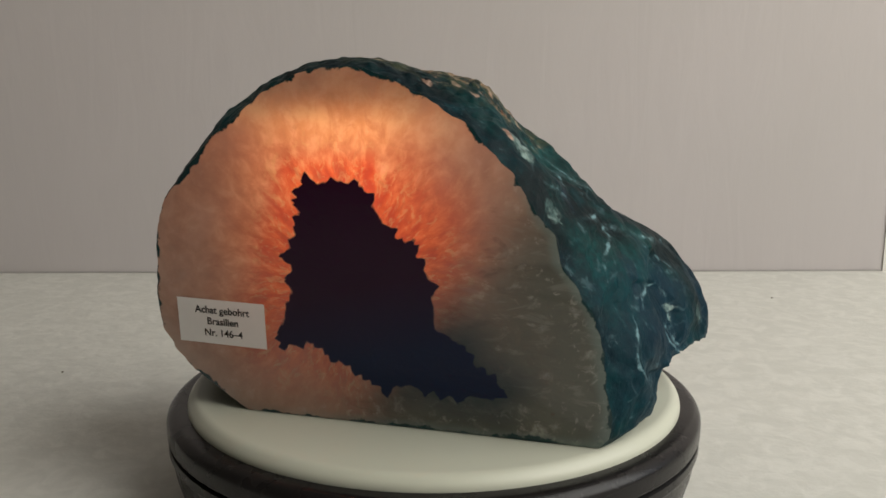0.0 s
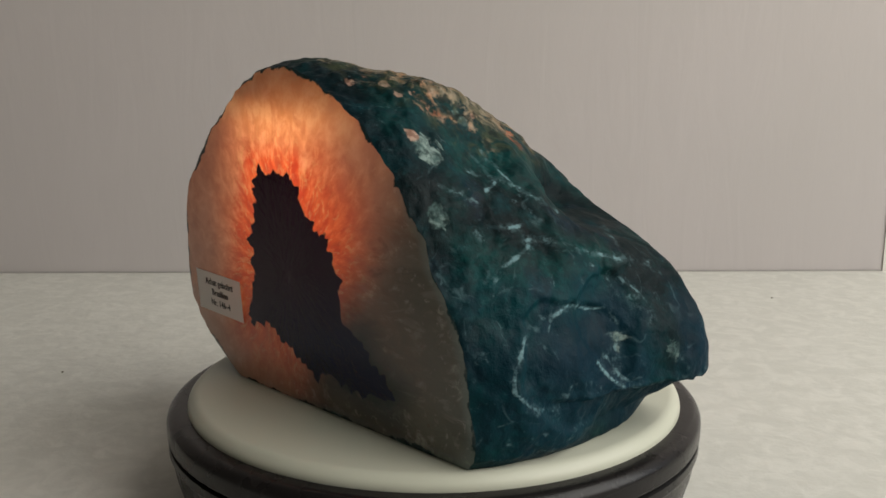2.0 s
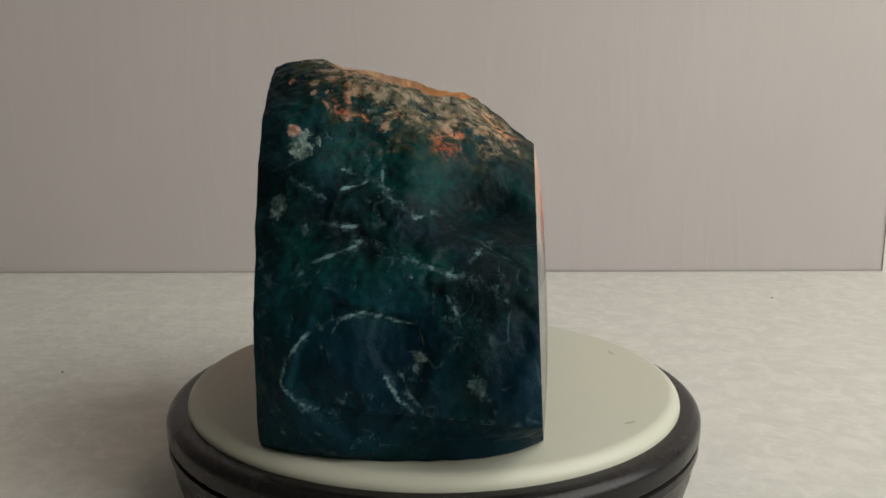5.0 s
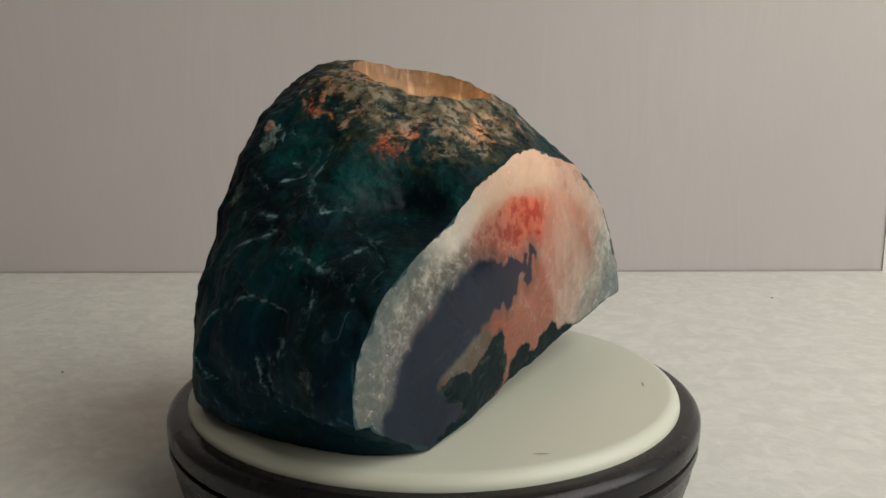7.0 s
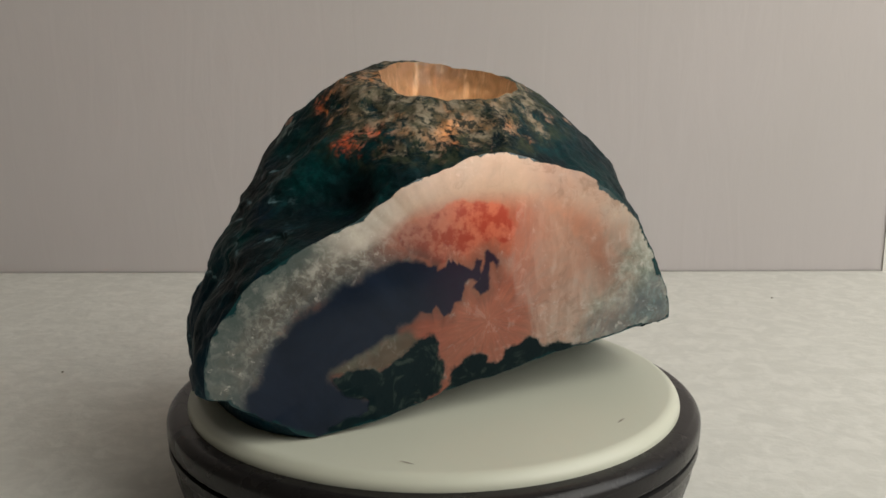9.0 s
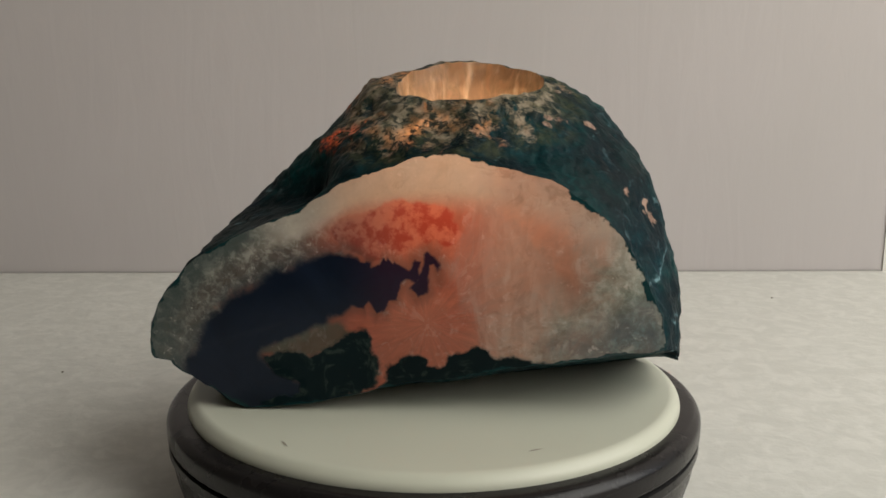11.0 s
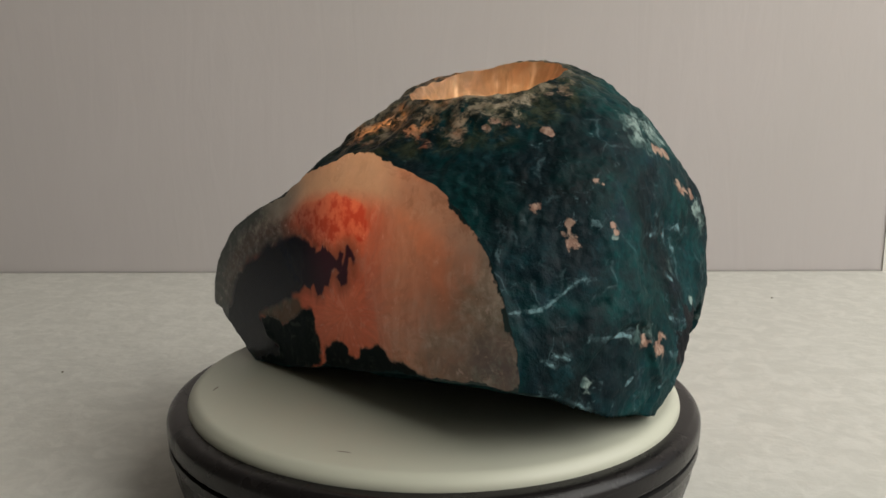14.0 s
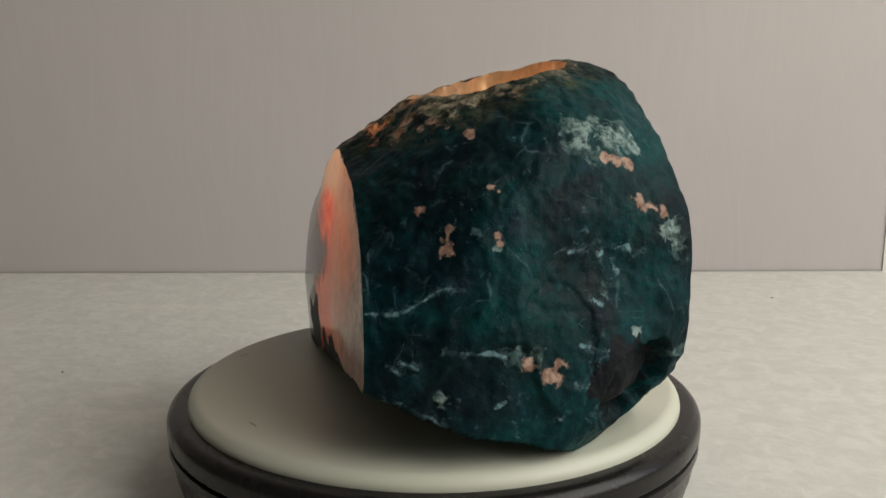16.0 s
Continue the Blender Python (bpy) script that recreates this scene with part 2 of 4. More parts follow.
def back_material():
    """Second polished face: pale border, slate-blue core, salmon middle and a grey-green end."""
    k = Mat("polished_agate_back")
    fib = k.noise(2.4, 5, 0.6, 0.4, co=k.attr("fibre", 1))
    fine = k.noise(170, 5, 0.65)
    cloud = k.noise(36, 5, 0.62, 0.7)
    wob = k.math("MULTIPLY", k.math("SUBTRACT", k.noise(120, 4), 0.5), 0.006)
    sw = k.attr("soft_edge")
    dark = k.ramp(k.math("ADD", k.attr("dark"), wob), sw, k.math("MULTIPLY", sw, -1.0))
    soft = k.ramp(k.attr("dark"), 0.006, -0.001)
    lobe = k.ramp(k.math("ADD", k.attr("lobe"), k.math("MULTIPLY", wob, 1.6)), 0.0008, -0.0008)
    patch = k.ramp(k.math("ADD", k.attr("cavity"), wob), 0.0008, -0.0008)
    border = k.ramp(k.math("ADD", k.attr("border"), k.math("MULTIPLY", wob, 2.0)), 0.007, -0.001)
    border = k.math("MULTIPLY", border, k.ramp(k.attr("across"), -0.016, -0.050))
    streak = k.ramp(k.noise(5.5, 4, 0.7, 0.5, co=k.attr("fibre", 1)), 0.42, 0.62)
    far = k.math("ADD", k.attr("far_end"), k.math("MULTIPLY", k.math("SUBTRACT", k.noise(60, 4, 0.65, 0.8), 0.5), 0.8))
    c = k.mix(k.ramp(cloud, 0.3, 0.7), (0.18, 0.085, 0.062), (0.25, 0.135, 0.10))
    c = k.mix(k.attr("top_band"), c, k.mix(k.ramp(cloud, 0.3, 0.7), (0.36, 0.31, 0.26), (0.46, 0.41, 0.345)))
    c = k.mix(k.ramp(k.math("ADD", far, k.math("MULTIPLY", k.math("SUBTRACT", cloud, 0.5), 0.9)), 0.35, 0.85), c, k.mix(k.ramp(k.math("ADD", k.math("MULTIPLY", fib, 0.6), k.math("MULTIPLY", fine, 0.4)), 0.34, 0.66), k.mix(streak, (0.09, 0.125, 0.10), (0.17, 0.205, 0.165)), k.mix(streak, (0.29, 0.35, 0.30), (0.52, 0.55, 0.48))))
    c = k.mix(k.math("MULTIPLY", border, 0.9), c, k.mix(k.ramp(k.math("ADD", k.math("MULTIPLY", fib, 0.45), k.math("MULTIPLY", k.noise(240, 4, 0.7), 0.55)), 0.38, 0.64), k.mix(streak, (0.04, 0.055, 0.05), (0.09, 0.105, 0.095)), k.mix(streak, (0.11, 0.12, 0.105), (0.33, 0.33, 0.285))))
    c = k.mix(k.math("MULTIPLY", k.ramp(fib, 0.56, 0.72), 0.12), c, (0.48, 0.44, 0.38))
    rind_side = k.math("MULTIPLY", k.ramp(k.math("ADD", k.attr("edge"), k.math("MULTIPLY", k.math("SUBTRACT", cloud, 0.5), 0.12)), 0.80, 0.97), k.attr("left_end"))
    c = k.mix(k.math("MULTIPLY", rind_side, 0.85), c, (0.055, 0.075, 0.07))
    cream = k.math("MULTIPLY", k.ramp(k.math("ADD", k.attr("edge"), k.math("MULTIPLY", k.math("SUBTRACT", cloud, 0.5), 0.16)), 0.72, 0.84), k.attr("upper"))
    c = k.mix(k.math("MULTIPLY", cream, 0.85), c, k.mix(k.ramp(cloud, 0.3, 0.7), (0.38, 0.33, 0.27), (0.50, 0.445, 0.37)))
    teal = k.ramp(k.math("ADD", k.attr("teal_rim"), k.math("MULTIPLY", k.math("SUBTRACT", cloud, 0.5), 0.03)), 0.006, -0.004)
    c = k.mix(k.math("MULTIPLY", teal, 0.8), c, k.mix(k.ramp(fine, 0.45, 0.65), (0.012, 0.055, 0.075), (0.10, 0.19, 0.19)))
    c = k.mix(k.math("MULTIPLY", k.ramp(k.attr("across"), 0.010, 0.032), k.math("SUBTRACT", 0.85, k.math("MULTIPLY", far, 0.8))), c, k.mix(k.ramp(cloud, 0.3, 0.7), (0.32, 0.25, 0.195), (0.44, 0.36, 0.29)))
    # cream crystals that hang in drips beside the cavity
    drip = k.noise(1.0, 4, 0.6, 0.5, co=k.scaled(210, 210, 55))
    fan = k.ramp(k.math("ADD", k.attr("fan"), k.math("MULTIPLY", k.math("SUBTRACT", drip, 0.5), 0.016)), 0.0025, -0.0015)
    c = k.mix(k.math("MULTIPLY", fan, 0.55), c, k.mix(k.ramp(drip, 0.40, 0.62), (0.31, 0.235, 0.185), (0.46, 0.40, 0.33)))
    olive = k.ramp(k.math("ADD", k.attr("olive"), wob), 0.002, -0.001)
    c = k.mix(k.math("MULTIPLY", patch, 0.7), c, k.mix(k.ramp(fine, 0.4, 0.62), (0.07, 0.026, 0.024), (0.30, 0.16, 0.125)))
    c = k.mix(k.math("MULTIPLY", soft, k.ramp(k.attr("cavity_side"), 0.75, 0.1, 0.0, 0.85)), c, (0.045, 0.055, 0.058))
    c = k.mix(dark, c, k.mix(k.ramp(cloud, 0.3, 0.7), (0.0038, 0.0085, 0.018), (0.008, 0.0145, 0.029)))
    c = k.mix(k.math("MULTIPLY", olive, 0.8), c, (0.13, 0.12, 0.085))
    c = k.mix(lobe, c, k.mix(k.ramp(k.noise(95, 5, 0.65, 1.5), 0.52, 0.72), (0.0035, 0.011, 0.013), (0.035, 0.05, 0.042)))
    blotch = k.math("MULTIPLY", k.ramp(k.noise(170, 5, 0.7, 0.8), 0.52, 0.64), k.ramp(k.noise(38, 3, 0.6), 0.42, 0.58))
    murk = k.math("MULTIPLY", k.ramp(k.noise(110, 5, 0.7, 1.2), 0.50, 0.36), k.ramp(k.noise(26, 3, 0.6), 0.42, 0.60))
    clean = k.math("SUBTRACT", 1.0, k.math("MAXIMUM", dark, lobe))
    c = k.mix(k.math("MULTIPLY", k.math("MULTIPLY", blotch, k.ramp(border, 0.0, 1.0, 0.45, 0.12)), clean), c, (0.55, 0.51, 0.44))
    c = k.mix(k.math("MULTIPLY", k.math("MULTIPLY", murk, 0.5), clean), c, (0.10, 0.095, 0.075))
    grain = k.math("MULTIPLY", k.ramp(k.noise(380, 3, 0.6), 0.60, 0.70), k.ramp(k.noise(45, 3), 0.48, 0.62))
    c = k.mix(k.math("MULTIPLY", k.math("MULTIPLY", grain, 0.6), k.math("SUBTRACT", 1.0, k.math("MAXIMUM", dark, lobe))), c, (0.62, 0.55, 0.48))
    ragged = k.ramp(k.math("ADD", k.attr("edge"), k.math("MULTIPLY", k.math("SUBTRACT", k.noise(120, 4, 0.6), 0.5), 0.15)), 0.988, 1.0)
    c = k.mix(ragged, c, (0.006, 0.030, 0.032))
    h = k.math("ADD", k.math("MULTIPLY", fine, k.math("ADD", k.math("MULTIPLY", lobe, 2.0), 0.8)), k.math("MULTIPLY", fib, 0.35))
    k.base(c, k.ramp(lobe, 0.0, 1.0, 0.16, 0.55), normal=k.bump(h, 0.0005, 0.28), spec=k.math("MULTIPLY", k.ramp(lobe, 0.0, 1.0, 0.5, 0.1), k.ramp(dark, 0.0, 1.0, 1.0, 0.42)))
    g = k.mix(k.ramp(cloud, 0.3, 0.7), (0.85, 0.21, 0.12), (0.95, 0.30, 0.18))
    g = k.mix(k.ramp(k.attr("top_band"), 0.0, 1.0), g, (0.90, 0.63, 0.44))
    g = k.mix(k.ramp(far, 0.3, 0.9), g, (0.62, 0.42, 0.26))
    g = k.mix(k.math("MULTIPLY", patch, 0.85), g, k.mix(k.ramp(fine, 0.42, 0.6), (0.72, 0.085, 0.05), (0.95, 0.25, 0.14)))
    g = k.mix(soft, g, (0.34, 0.10, 0.055))
    g = k.mix(k.math("MULTIPLY", k.ramp(k.attr("across"), 0.010, 0.030), 0.8), g, (0.84, 0.40, 0.25))
    g = k.mix(olive, g, (0.10, 0.05, 0.03))
    g = k.mix(dark, g, k.mix(k.ramp(k.attr("across"), -0.034, -0.012), (0.03, 0.008, 0.016), (0.16, 0.020, 0.050)))
    g = k.mix(lobe, g, (0.006, 0.003, 0.002))
    share = k.math("MULTIPLY", k.ramp(border, 0.0, 1.0, 0.60, 0.05), k.ramp(fib, 0.25, 0.7, 0.7, 1.0))
    share = k.math("MULTIPLY", share, k.ramp(far, 0.2, 0.9, 1.0, 0.35))
    share = k.math("MULTIPLY", share, k.math("SUBTRACT", 1.0, k.math("MULTIPLY", rind_side, 0.8)))
    share = k.math("MULTIPLY", share, k.math("MULTIPLY", k.ramp(fan, 0.0, 1.0, 1.0, 0.8), k.ramp(k.attr("top_band"), 0.0, 1.0, 1.0, 0.6)))
    # cavity's lamp glow graded in by position, stronger towards its right end
    share = k.mix(patch, share, k.ramp(k.attr("cavity_side"), 0.0, 1.0, 0.22, 0.62))
    return k.let_through(g, k.math("MULTIPLY", k.mix(k.math("MAXIMUM", dark, lobe), share, k.ramp(k.attr("across"), -0.034, -0.010, 0.04, 0.16)), k.math("SUBTRACT", 1.0, ragged)))


def bore_material():
    k = Mat("bored_quartz")
    n = k.noise(1.0, 5, 0.65, 0.6, co=k.scaled(160, 160, 60))
    f = k.noise(330, 4)
    c = k.mix(k.ramp(n, 0.35, 0.7), (0.19, 0.125, 0.075), (0.35, 0.26, 0.17))
    c = k.mix(k.math("MULTIPLY", k.ramp(k.noise(1.0, 4, co=k.scaled(300, 300, 40)), 0.55, 0.7), 0.6), c, (0.75, 0.62, 0.45))
    k.base(c, 0.35, normal=k.bump(k.math("ADD", n, f), 0.0015, 0.7))
    return k.let_through((1.0, 0.66, 0.38), k.ramp(n, 0.40, 0.66, 0.45, 0.68))


def paper_material():
    k = Mat("label_paper")
    n = k.noise(400, 4)
    k.base(k.mix(n, (0.82, 0.79, 0.76), (0.88, 0.85, 0.82)), 0.6, normal=k.bump(n, 0.0001, 0.3))
    return k.let_through((0.90, 0.93, 0.95), 0.22)


def glow_material(name, colour, strength):
    k = Mat(name)
    e = k.t.nodes.new("ShaderNodeEmission")
    e.inputs[0].default_value, e.inputs[1].default_value = (*colour, 1), strength
    k.t.links.new(e.outputs[0], k.out.inputs[0])
    return k.m


M_WALL = wall_material()
M_TABLE = table_material()
M_PAINT = plain_material("white_gloss_paint", (0.72, 0.70, 0.64), (0.78, 0.76, 0.70), 0.4)
M_ROOM = plain_material("room_paint", (0.38, 0.37, 0.35), (0.44, 0.425, 0.405), 0.85)
M_FLOOR = plain_material("floor_wood", (0.20, 0.13, 0.08), (0.30, 0.21, 0.13), 0.5)
M_PLATE = plain_material("cream_plastic", (0.54, 0.543, 0.44), (0.58, 0.583, 0.48), 0.42, 14, 0.0001, 0.45)
M_BASE = plain_material("dark_brown_plastic", (0.0095, 0.0082, 0.0080), (0.013, 0.0112, 0.011), 0.27, 60, 0.0002, 0.24)
M_GROOVE = plain_material("black_rubber", (0.006, 0.0055, 0.0055), (0.009, 0.008, 0.008), 0.7)
M_SHADOW_LINE = plain_material("grey_shadow_strip", (0.36, 0.335, 0.32), (0.46, 0.43, 0.41), 0.8, 60)
M_SCUFF = plain_material("grey_scuff", (0.22, 0.20, 0.16), (0.36, 0.33, 0.27), 0.7)
M_CRUST = crust_material()
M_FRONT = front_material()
M_BACK = back_material()
M_BORE = bore_material()
M_PAPER = paper_material()
M_INK = plain_material("black_ink", (0.012, 0.011, 0.011), (0.02, 0.018, 0.018), 0.6)
M_BULB = glow_material("warm_glow", (1.0, 0.66, 0.40), BULB_POWER)
M_METAL = plain_material("brass", (0.45, 0.32, 0.12), (0.5, 0.36, 0.15), 0.35)


# ---- mesh helpers ----
def part(name, bm, material, parent=None, label="", smooth=False):
    me = bpy.data.meshes.new(name)
    bm.normal_update()
    bm.to_mesh(me)
    bm.free()
    if smooth:
        me.polygons.foreach_set("use_smooth", [True] * len(me.polygons))
    me.materials.append(material)
    ob = new(name, me)
    ob.parent = parent
    return tagged(ob, label)


def box(x0, x1, y0, y1, z0, z1, bevel=0.0):
    bm = bmesh.new()
    bmesh.ops.create_cube(bm, size=1)
    for v in bm.verts:
        v.co = Vector(((x0 + x1) / 2 + v.co.x * (x1 - x0), (y0 + y1) / 2 + v.co.y * (y1 - y0), (z0 + z1) / 2 + v.co.z * (z1 - z0)))
    if bevel:
        bmesh.ops.bevel(bm, geom=bm.edges[:], offset=bevel, segments=2, affect="EDGES")
    return bm


def lathe(profile, n=160):
    """Turn a profile of (radius, height) round the z axis; radius 0 closes it."""
    bm = bmesh.new()
    rings = []
    for r, z in profile:
        if r < 1e-6:
            rings.append([bm.verts.new((0, 0, z))])
        else:
            rings.append([bm.verts.new((r * math.cos(2 * math.pi * i / n), r * math.sin(2 * math.pi * i / n), z)) for i in range(n)])
    for a, b in zip(rings, rings[1:]):
        for i in range(n):
            j = (i + 1) % n
            f = [a[i % len(a)], a[j % len(a)], b[j % len(b)], b[i % len(b)]]
            f = list(dict.fromkeys(f))
            if len(f) > 2:
                bm.faces.new(f)
    bmesh.ops.recalc_face_normals(bm, faces=bm.faces[:])
    return bm


def rounded(pts, radius, n=5):
    """Round the inner corners of an open profile."""
    out = [pts[0]]
    for a, b, c in zip(pts, pts[1:], pts[2:]):
        a, b, c = Vector(a), Vector(b), Vector(c)
        r = min(radius, (a - b).length * 0.45, (c - b).length * 0.45)
        p, q = b + (a - b).normalized() * r, b + (c - b).normalized() * r
        for i in range(n + 1):
            t = i / n
            out.append(tuple(p * (1 - t) ** 2 + b * 2 * t * (1 - t) + q * t * t))
    return out + [pts[-1]]


# ---- the room ----
def build_room():
    wall = part("wall_back", box(-2.0, 1.3, 0.0, 0.12, -0.78, 1.7), M_WALL)
    wall.matrix_world = pose(0.003, 0.374, 0, 0, 0, 1.45)
    tagged(wall, "grey-beige wall with fine vertical brushed texture", kind="structure")
    t = part("trim", box(0.3535, 0.3905, -0.0012, -0.0002, TABLE_Z, 1.6), M_PAINT)
    t.matrix_world = wall.matrix_world
    tagged(t, "narrow white painted upright batten on the wall", kind="structure")
    # grey strip painted in for the soft shadow where wall meets table
    jt = part("joint", box(-1.5, 0.3534, -0.0012, -0.0001, TABLE_Z + 0.0001, TABLE_Z + 0.0014, 0.0003), M_SHADOW_LINE)
    jt.matrix_world = wall.matrix_world
    tagged(jt, "thin grey sealing joint between wall and table", kind="structure")
    tb = part("tabletop", box(-1.3, 0.99, -0.70, 0.43, TABLE_Z - 0.04, TABLE_Z, 0.003), M_TABLE)
    for x, y in ((-1.25, -0.65), (0.90, -0.65), (-1.25, 0.28), (0.90, 0.28)):
        part("leg", box(x, x + 0.05, y, y + 0.05, -0.78, TABLE_Z - 0.04, 0.003), M_PAINT, tb, "square white table leg")
    tagged(tb, "white table surface with fine stippled texture against the wall", kind="structure")
    tagged(part("floor", box(-2, 1.2, -2.4, 0.5, -0.88, -0.78), M_FLOOR), "brown wooden floor", kind="structure")
    tagged(part("ceiling", box(-2, 1.2, -2.4, 0.5, 1.7, 1.8), M_ROOM), "plain pale ceiling", kind="structure")
    tagged(part("wall_left", box(-2.1, -2.0, -2.4, 0.6, -0.88, 1.8), M_ROOM), "plain pale wall", kind="structure")
    tagged(part("wall_front", box(-2.1, 1.32, -2.5, -2.4, -0.88, 1.8), M_ROOM), "plain pale wall", kind="structure")
    # wall with the window opening
    bm = bmesh.new()
    for x0, x1, y0, y1, z0, z1 in ((1.0, 1.12, -2.4, -1.2, -0.88, 1.8), (1.0, 1.12, 0.26, 0.6, -0.88, 1.8),
                                   (1.0, 1.12, -1.2, 0.26, -0.88, 0.1), (1.0, 1.12, -1.2, 0.26, 1.25, 1.8)):
        b = box(x0, x1, y0, y1, z0, z1)
        me = bpy.data.meshes.new("tmp")
        b.to_mesh(me)
        b.free()
        bm.from_mesh(me)
        bpy.data.meshes.remove(me)
    tagged(part("wall_right", bm, M_ROOM), "plain pale wall with a window opening", kind="structure")


# ---- the turntable ----
def build_turntable():
    root = tagged(new("turntable"), "dark brown motor turntable with a cream rotating plate on the table", "turntable")
    root.location = (0, 0, TABLE_Z)
    h = -TABLE_Z
    r = 0.1004
    upper = rounded([(0, h - 0.0112), (0.084, h - 0.0112), (0.0885, h - 0.0046), (0.0978, h - 0.0050), (r, h - 0.0075), (r, h - 0.0130), (r - 0.0006, h - 0.0138)], 0.0022)
    part("upper_housing", lathe(upper), M_BASE, root, "dark brown satin plastic ring", True)
    part("groove", lathe(rounded([(r - 0.0006, h - 0.0138), (r - 0.0030, h - 0.0140), (r - 0.0030, h - 0.0152), (r - 0.0004, h - 0.0154)], 0.0003)), M_GROOVE, root, "black shadow gap")
    low = rounded([(r - 0.0004, h - 0.0154), (r - 0.0003, h - 0.0185), (r - 0.0012, h - 0.0192), (r - 0.0022, h - 0.026), (r - 0.0045, h - 0.034), (r - 0.0055, 0.0015), (r - 0.007, 0.0004), (0, 0.0004)], 0.002)
    part("lower_housing", lathe(low), M_BASE, root, "dark brown satin plastic ring", True)
    p = rounded([(0.0, 0.0), (0.0900, 0.0), (0.0928, -0.0028), (0.0928, -0.0066), (0.0905, -0.0092), (0, -0.0092)], 0.0024, 6)
    plate = part("plate", lathe(p, 220), M_PLATE, root, "cream plastic rotating plate", True)
    plate.location = (0, 0, h)
    # scuffs that ride round with the plate
    for x, y, a, ln in SCUFFS:
        bm = bmesh.new()
        n = 7
        up, dn = [], []
        for i in range(n):
            s = i / (n - 1) - 0.5
            wdt = 0.00035 * (1 - (2 * s) ** 2) + 0.00006
            yy = 0.0006 * math.sin(3 * s + x * 900)
            up.append(bm.verts.new((s * ln, yy + wdt, 0.00012)))
            dn.append(bm.verts.new((s * ln, yy - wdt, 0.00012)))
        for i in range(n - 1):
            bm.faces.new((dn[i], dn[i + 1], up[i + 1], up[i]))
        ob = part("scuff", bm, M_SCUFF, plate, "small grey scuff mark")
        ob.matrix_local = pose(x, y, 0, 0, 0, a)
    return root, plate


SCUFFS = [(-0.0065, 0.0793, 172, 0.0052), (0.0665, 0.0490, 118, 0.0050)]

def build_crumbs():
    """Specks of grit on the table."""
    for x, y, size in ((0.2352, 0.2893, 0.0008), (-0.1969, 0.1217, 0.0007)):
        bm = bmesh.new()
        bmesh.ops.create_icosphere(bm, subdivisions=2, radius=1)
        for v in bm.verts:
            v.co = v.co * size * (1 + 0.4 * noise.noise(v.co * 2 + Vector((x * 90, 0, 0))))
            v.co.z = max(v.co.z * 0.6, -size * 0.3)
        ob = part("crumb", bm, M_SCUFF, None, "tiny brown crumb of grit lying on the table", True)
        ob.location = (x, y, TABLE_Z + size * 0.3)
        tagged(ob, category="crumb", group="crumbs on the table")


# ---- the agate ----
# Radius of the rough stone by direction: one row for each 20 degrees of height from -35,
# one column for each 22.5 degrees round, in millimetres; straight up it is TOP.
ROUGH = [[90, 86, 95, 95, 96, 97, 102, 106, 95, 88, 90, 98, 104, 109, 100, 95],
         [106, 95, 86, 83, 83, 87, 94, 96, 100, 100, 98, 95, 92, 89, 95, 94],
         [84, 76, 73, 70, 71, 78, 82, 88, 87, 103, 101, 93, 86, 82, 80, 78],
         [50, 59, 58, 60, 61, 66, 72, 83, 89, 96, 95, 91, 87, 79, 68, 64],
         [53, 53, 52, 54, 56, 58, 65, 74, 85, 89, 93, 93, 84, 75, 61, 59],
         [56, 56, 54, 54, 56, 60, 65, 68, 72, 78, 79, 78, 75, 72, 66, 59]]
TOP = 60.3
HEART = np.array((0, 0, 0.048))


def direction(az, el):
    a, e = radians(az), radians(el)
    return np.array((math.cos(a) * math.cos(e), math.sin(a) * math.cos(e), math.sin(e)))


FRONT = (direction(254.03, -2.15), 0.0546, direction(344.03, 0))
BACK = (direction(67.7, 3.1), 0.0414, direction(157.7, 0))


def cubic(t):
    return np.stack([(-t + 2 * t * t - t ** 3) / 2, (2 - 5 * t * t + 3 * t ** 3) / 2, (t + 4 * t * t - 3 * t ** 3) / 2, (t ** 3 - t * t) / 2], -1)


def rough_radius(d):
    table = np.array(ROUGH + [[TOP] * 16]) * MM
    az = np.degrees(np.arctan2(d[:, 1], d[:, 0])) % 360 / 22.5
    el = np.clip((np.degrees(np.arcsin(np.clip(d[:, 2], -1, 1))) + 35) / 20, 0, 6.25)
    ia, ie = np.floor(az).astype(int), np.minimum(np.floor(el).astype(int), 5)
    wa, we = cubic(az - ia), cubic(el - ie)
    r = np.zeros(len(d))
    for i in range(4):
        for j in range(4):
            r += we[:, i] * wa[:, j] * table[np.clip(ie - 1 + i, 0, 6), (ia - 1 + j) % 16]
    return r


def outside(p):
    """Above 0 outside the rough stone (before the two faces are sawn)."""
    q = p - HEART
    r = np.linalg.norm(q, axis=1)
    g = r - rough_radius(q / r[:, None])
    # the hollow under the back edge
    u = p @ BACK[2]
    arch = (0.385 * p[:, 1] - 0.0026) * np.clip((u + 0.0747) / 0.058, 0, 1) * np.clip((0.110 - u) / 0.025, 0, 1)
    return np.maximum(g, arch - p[:, 2])


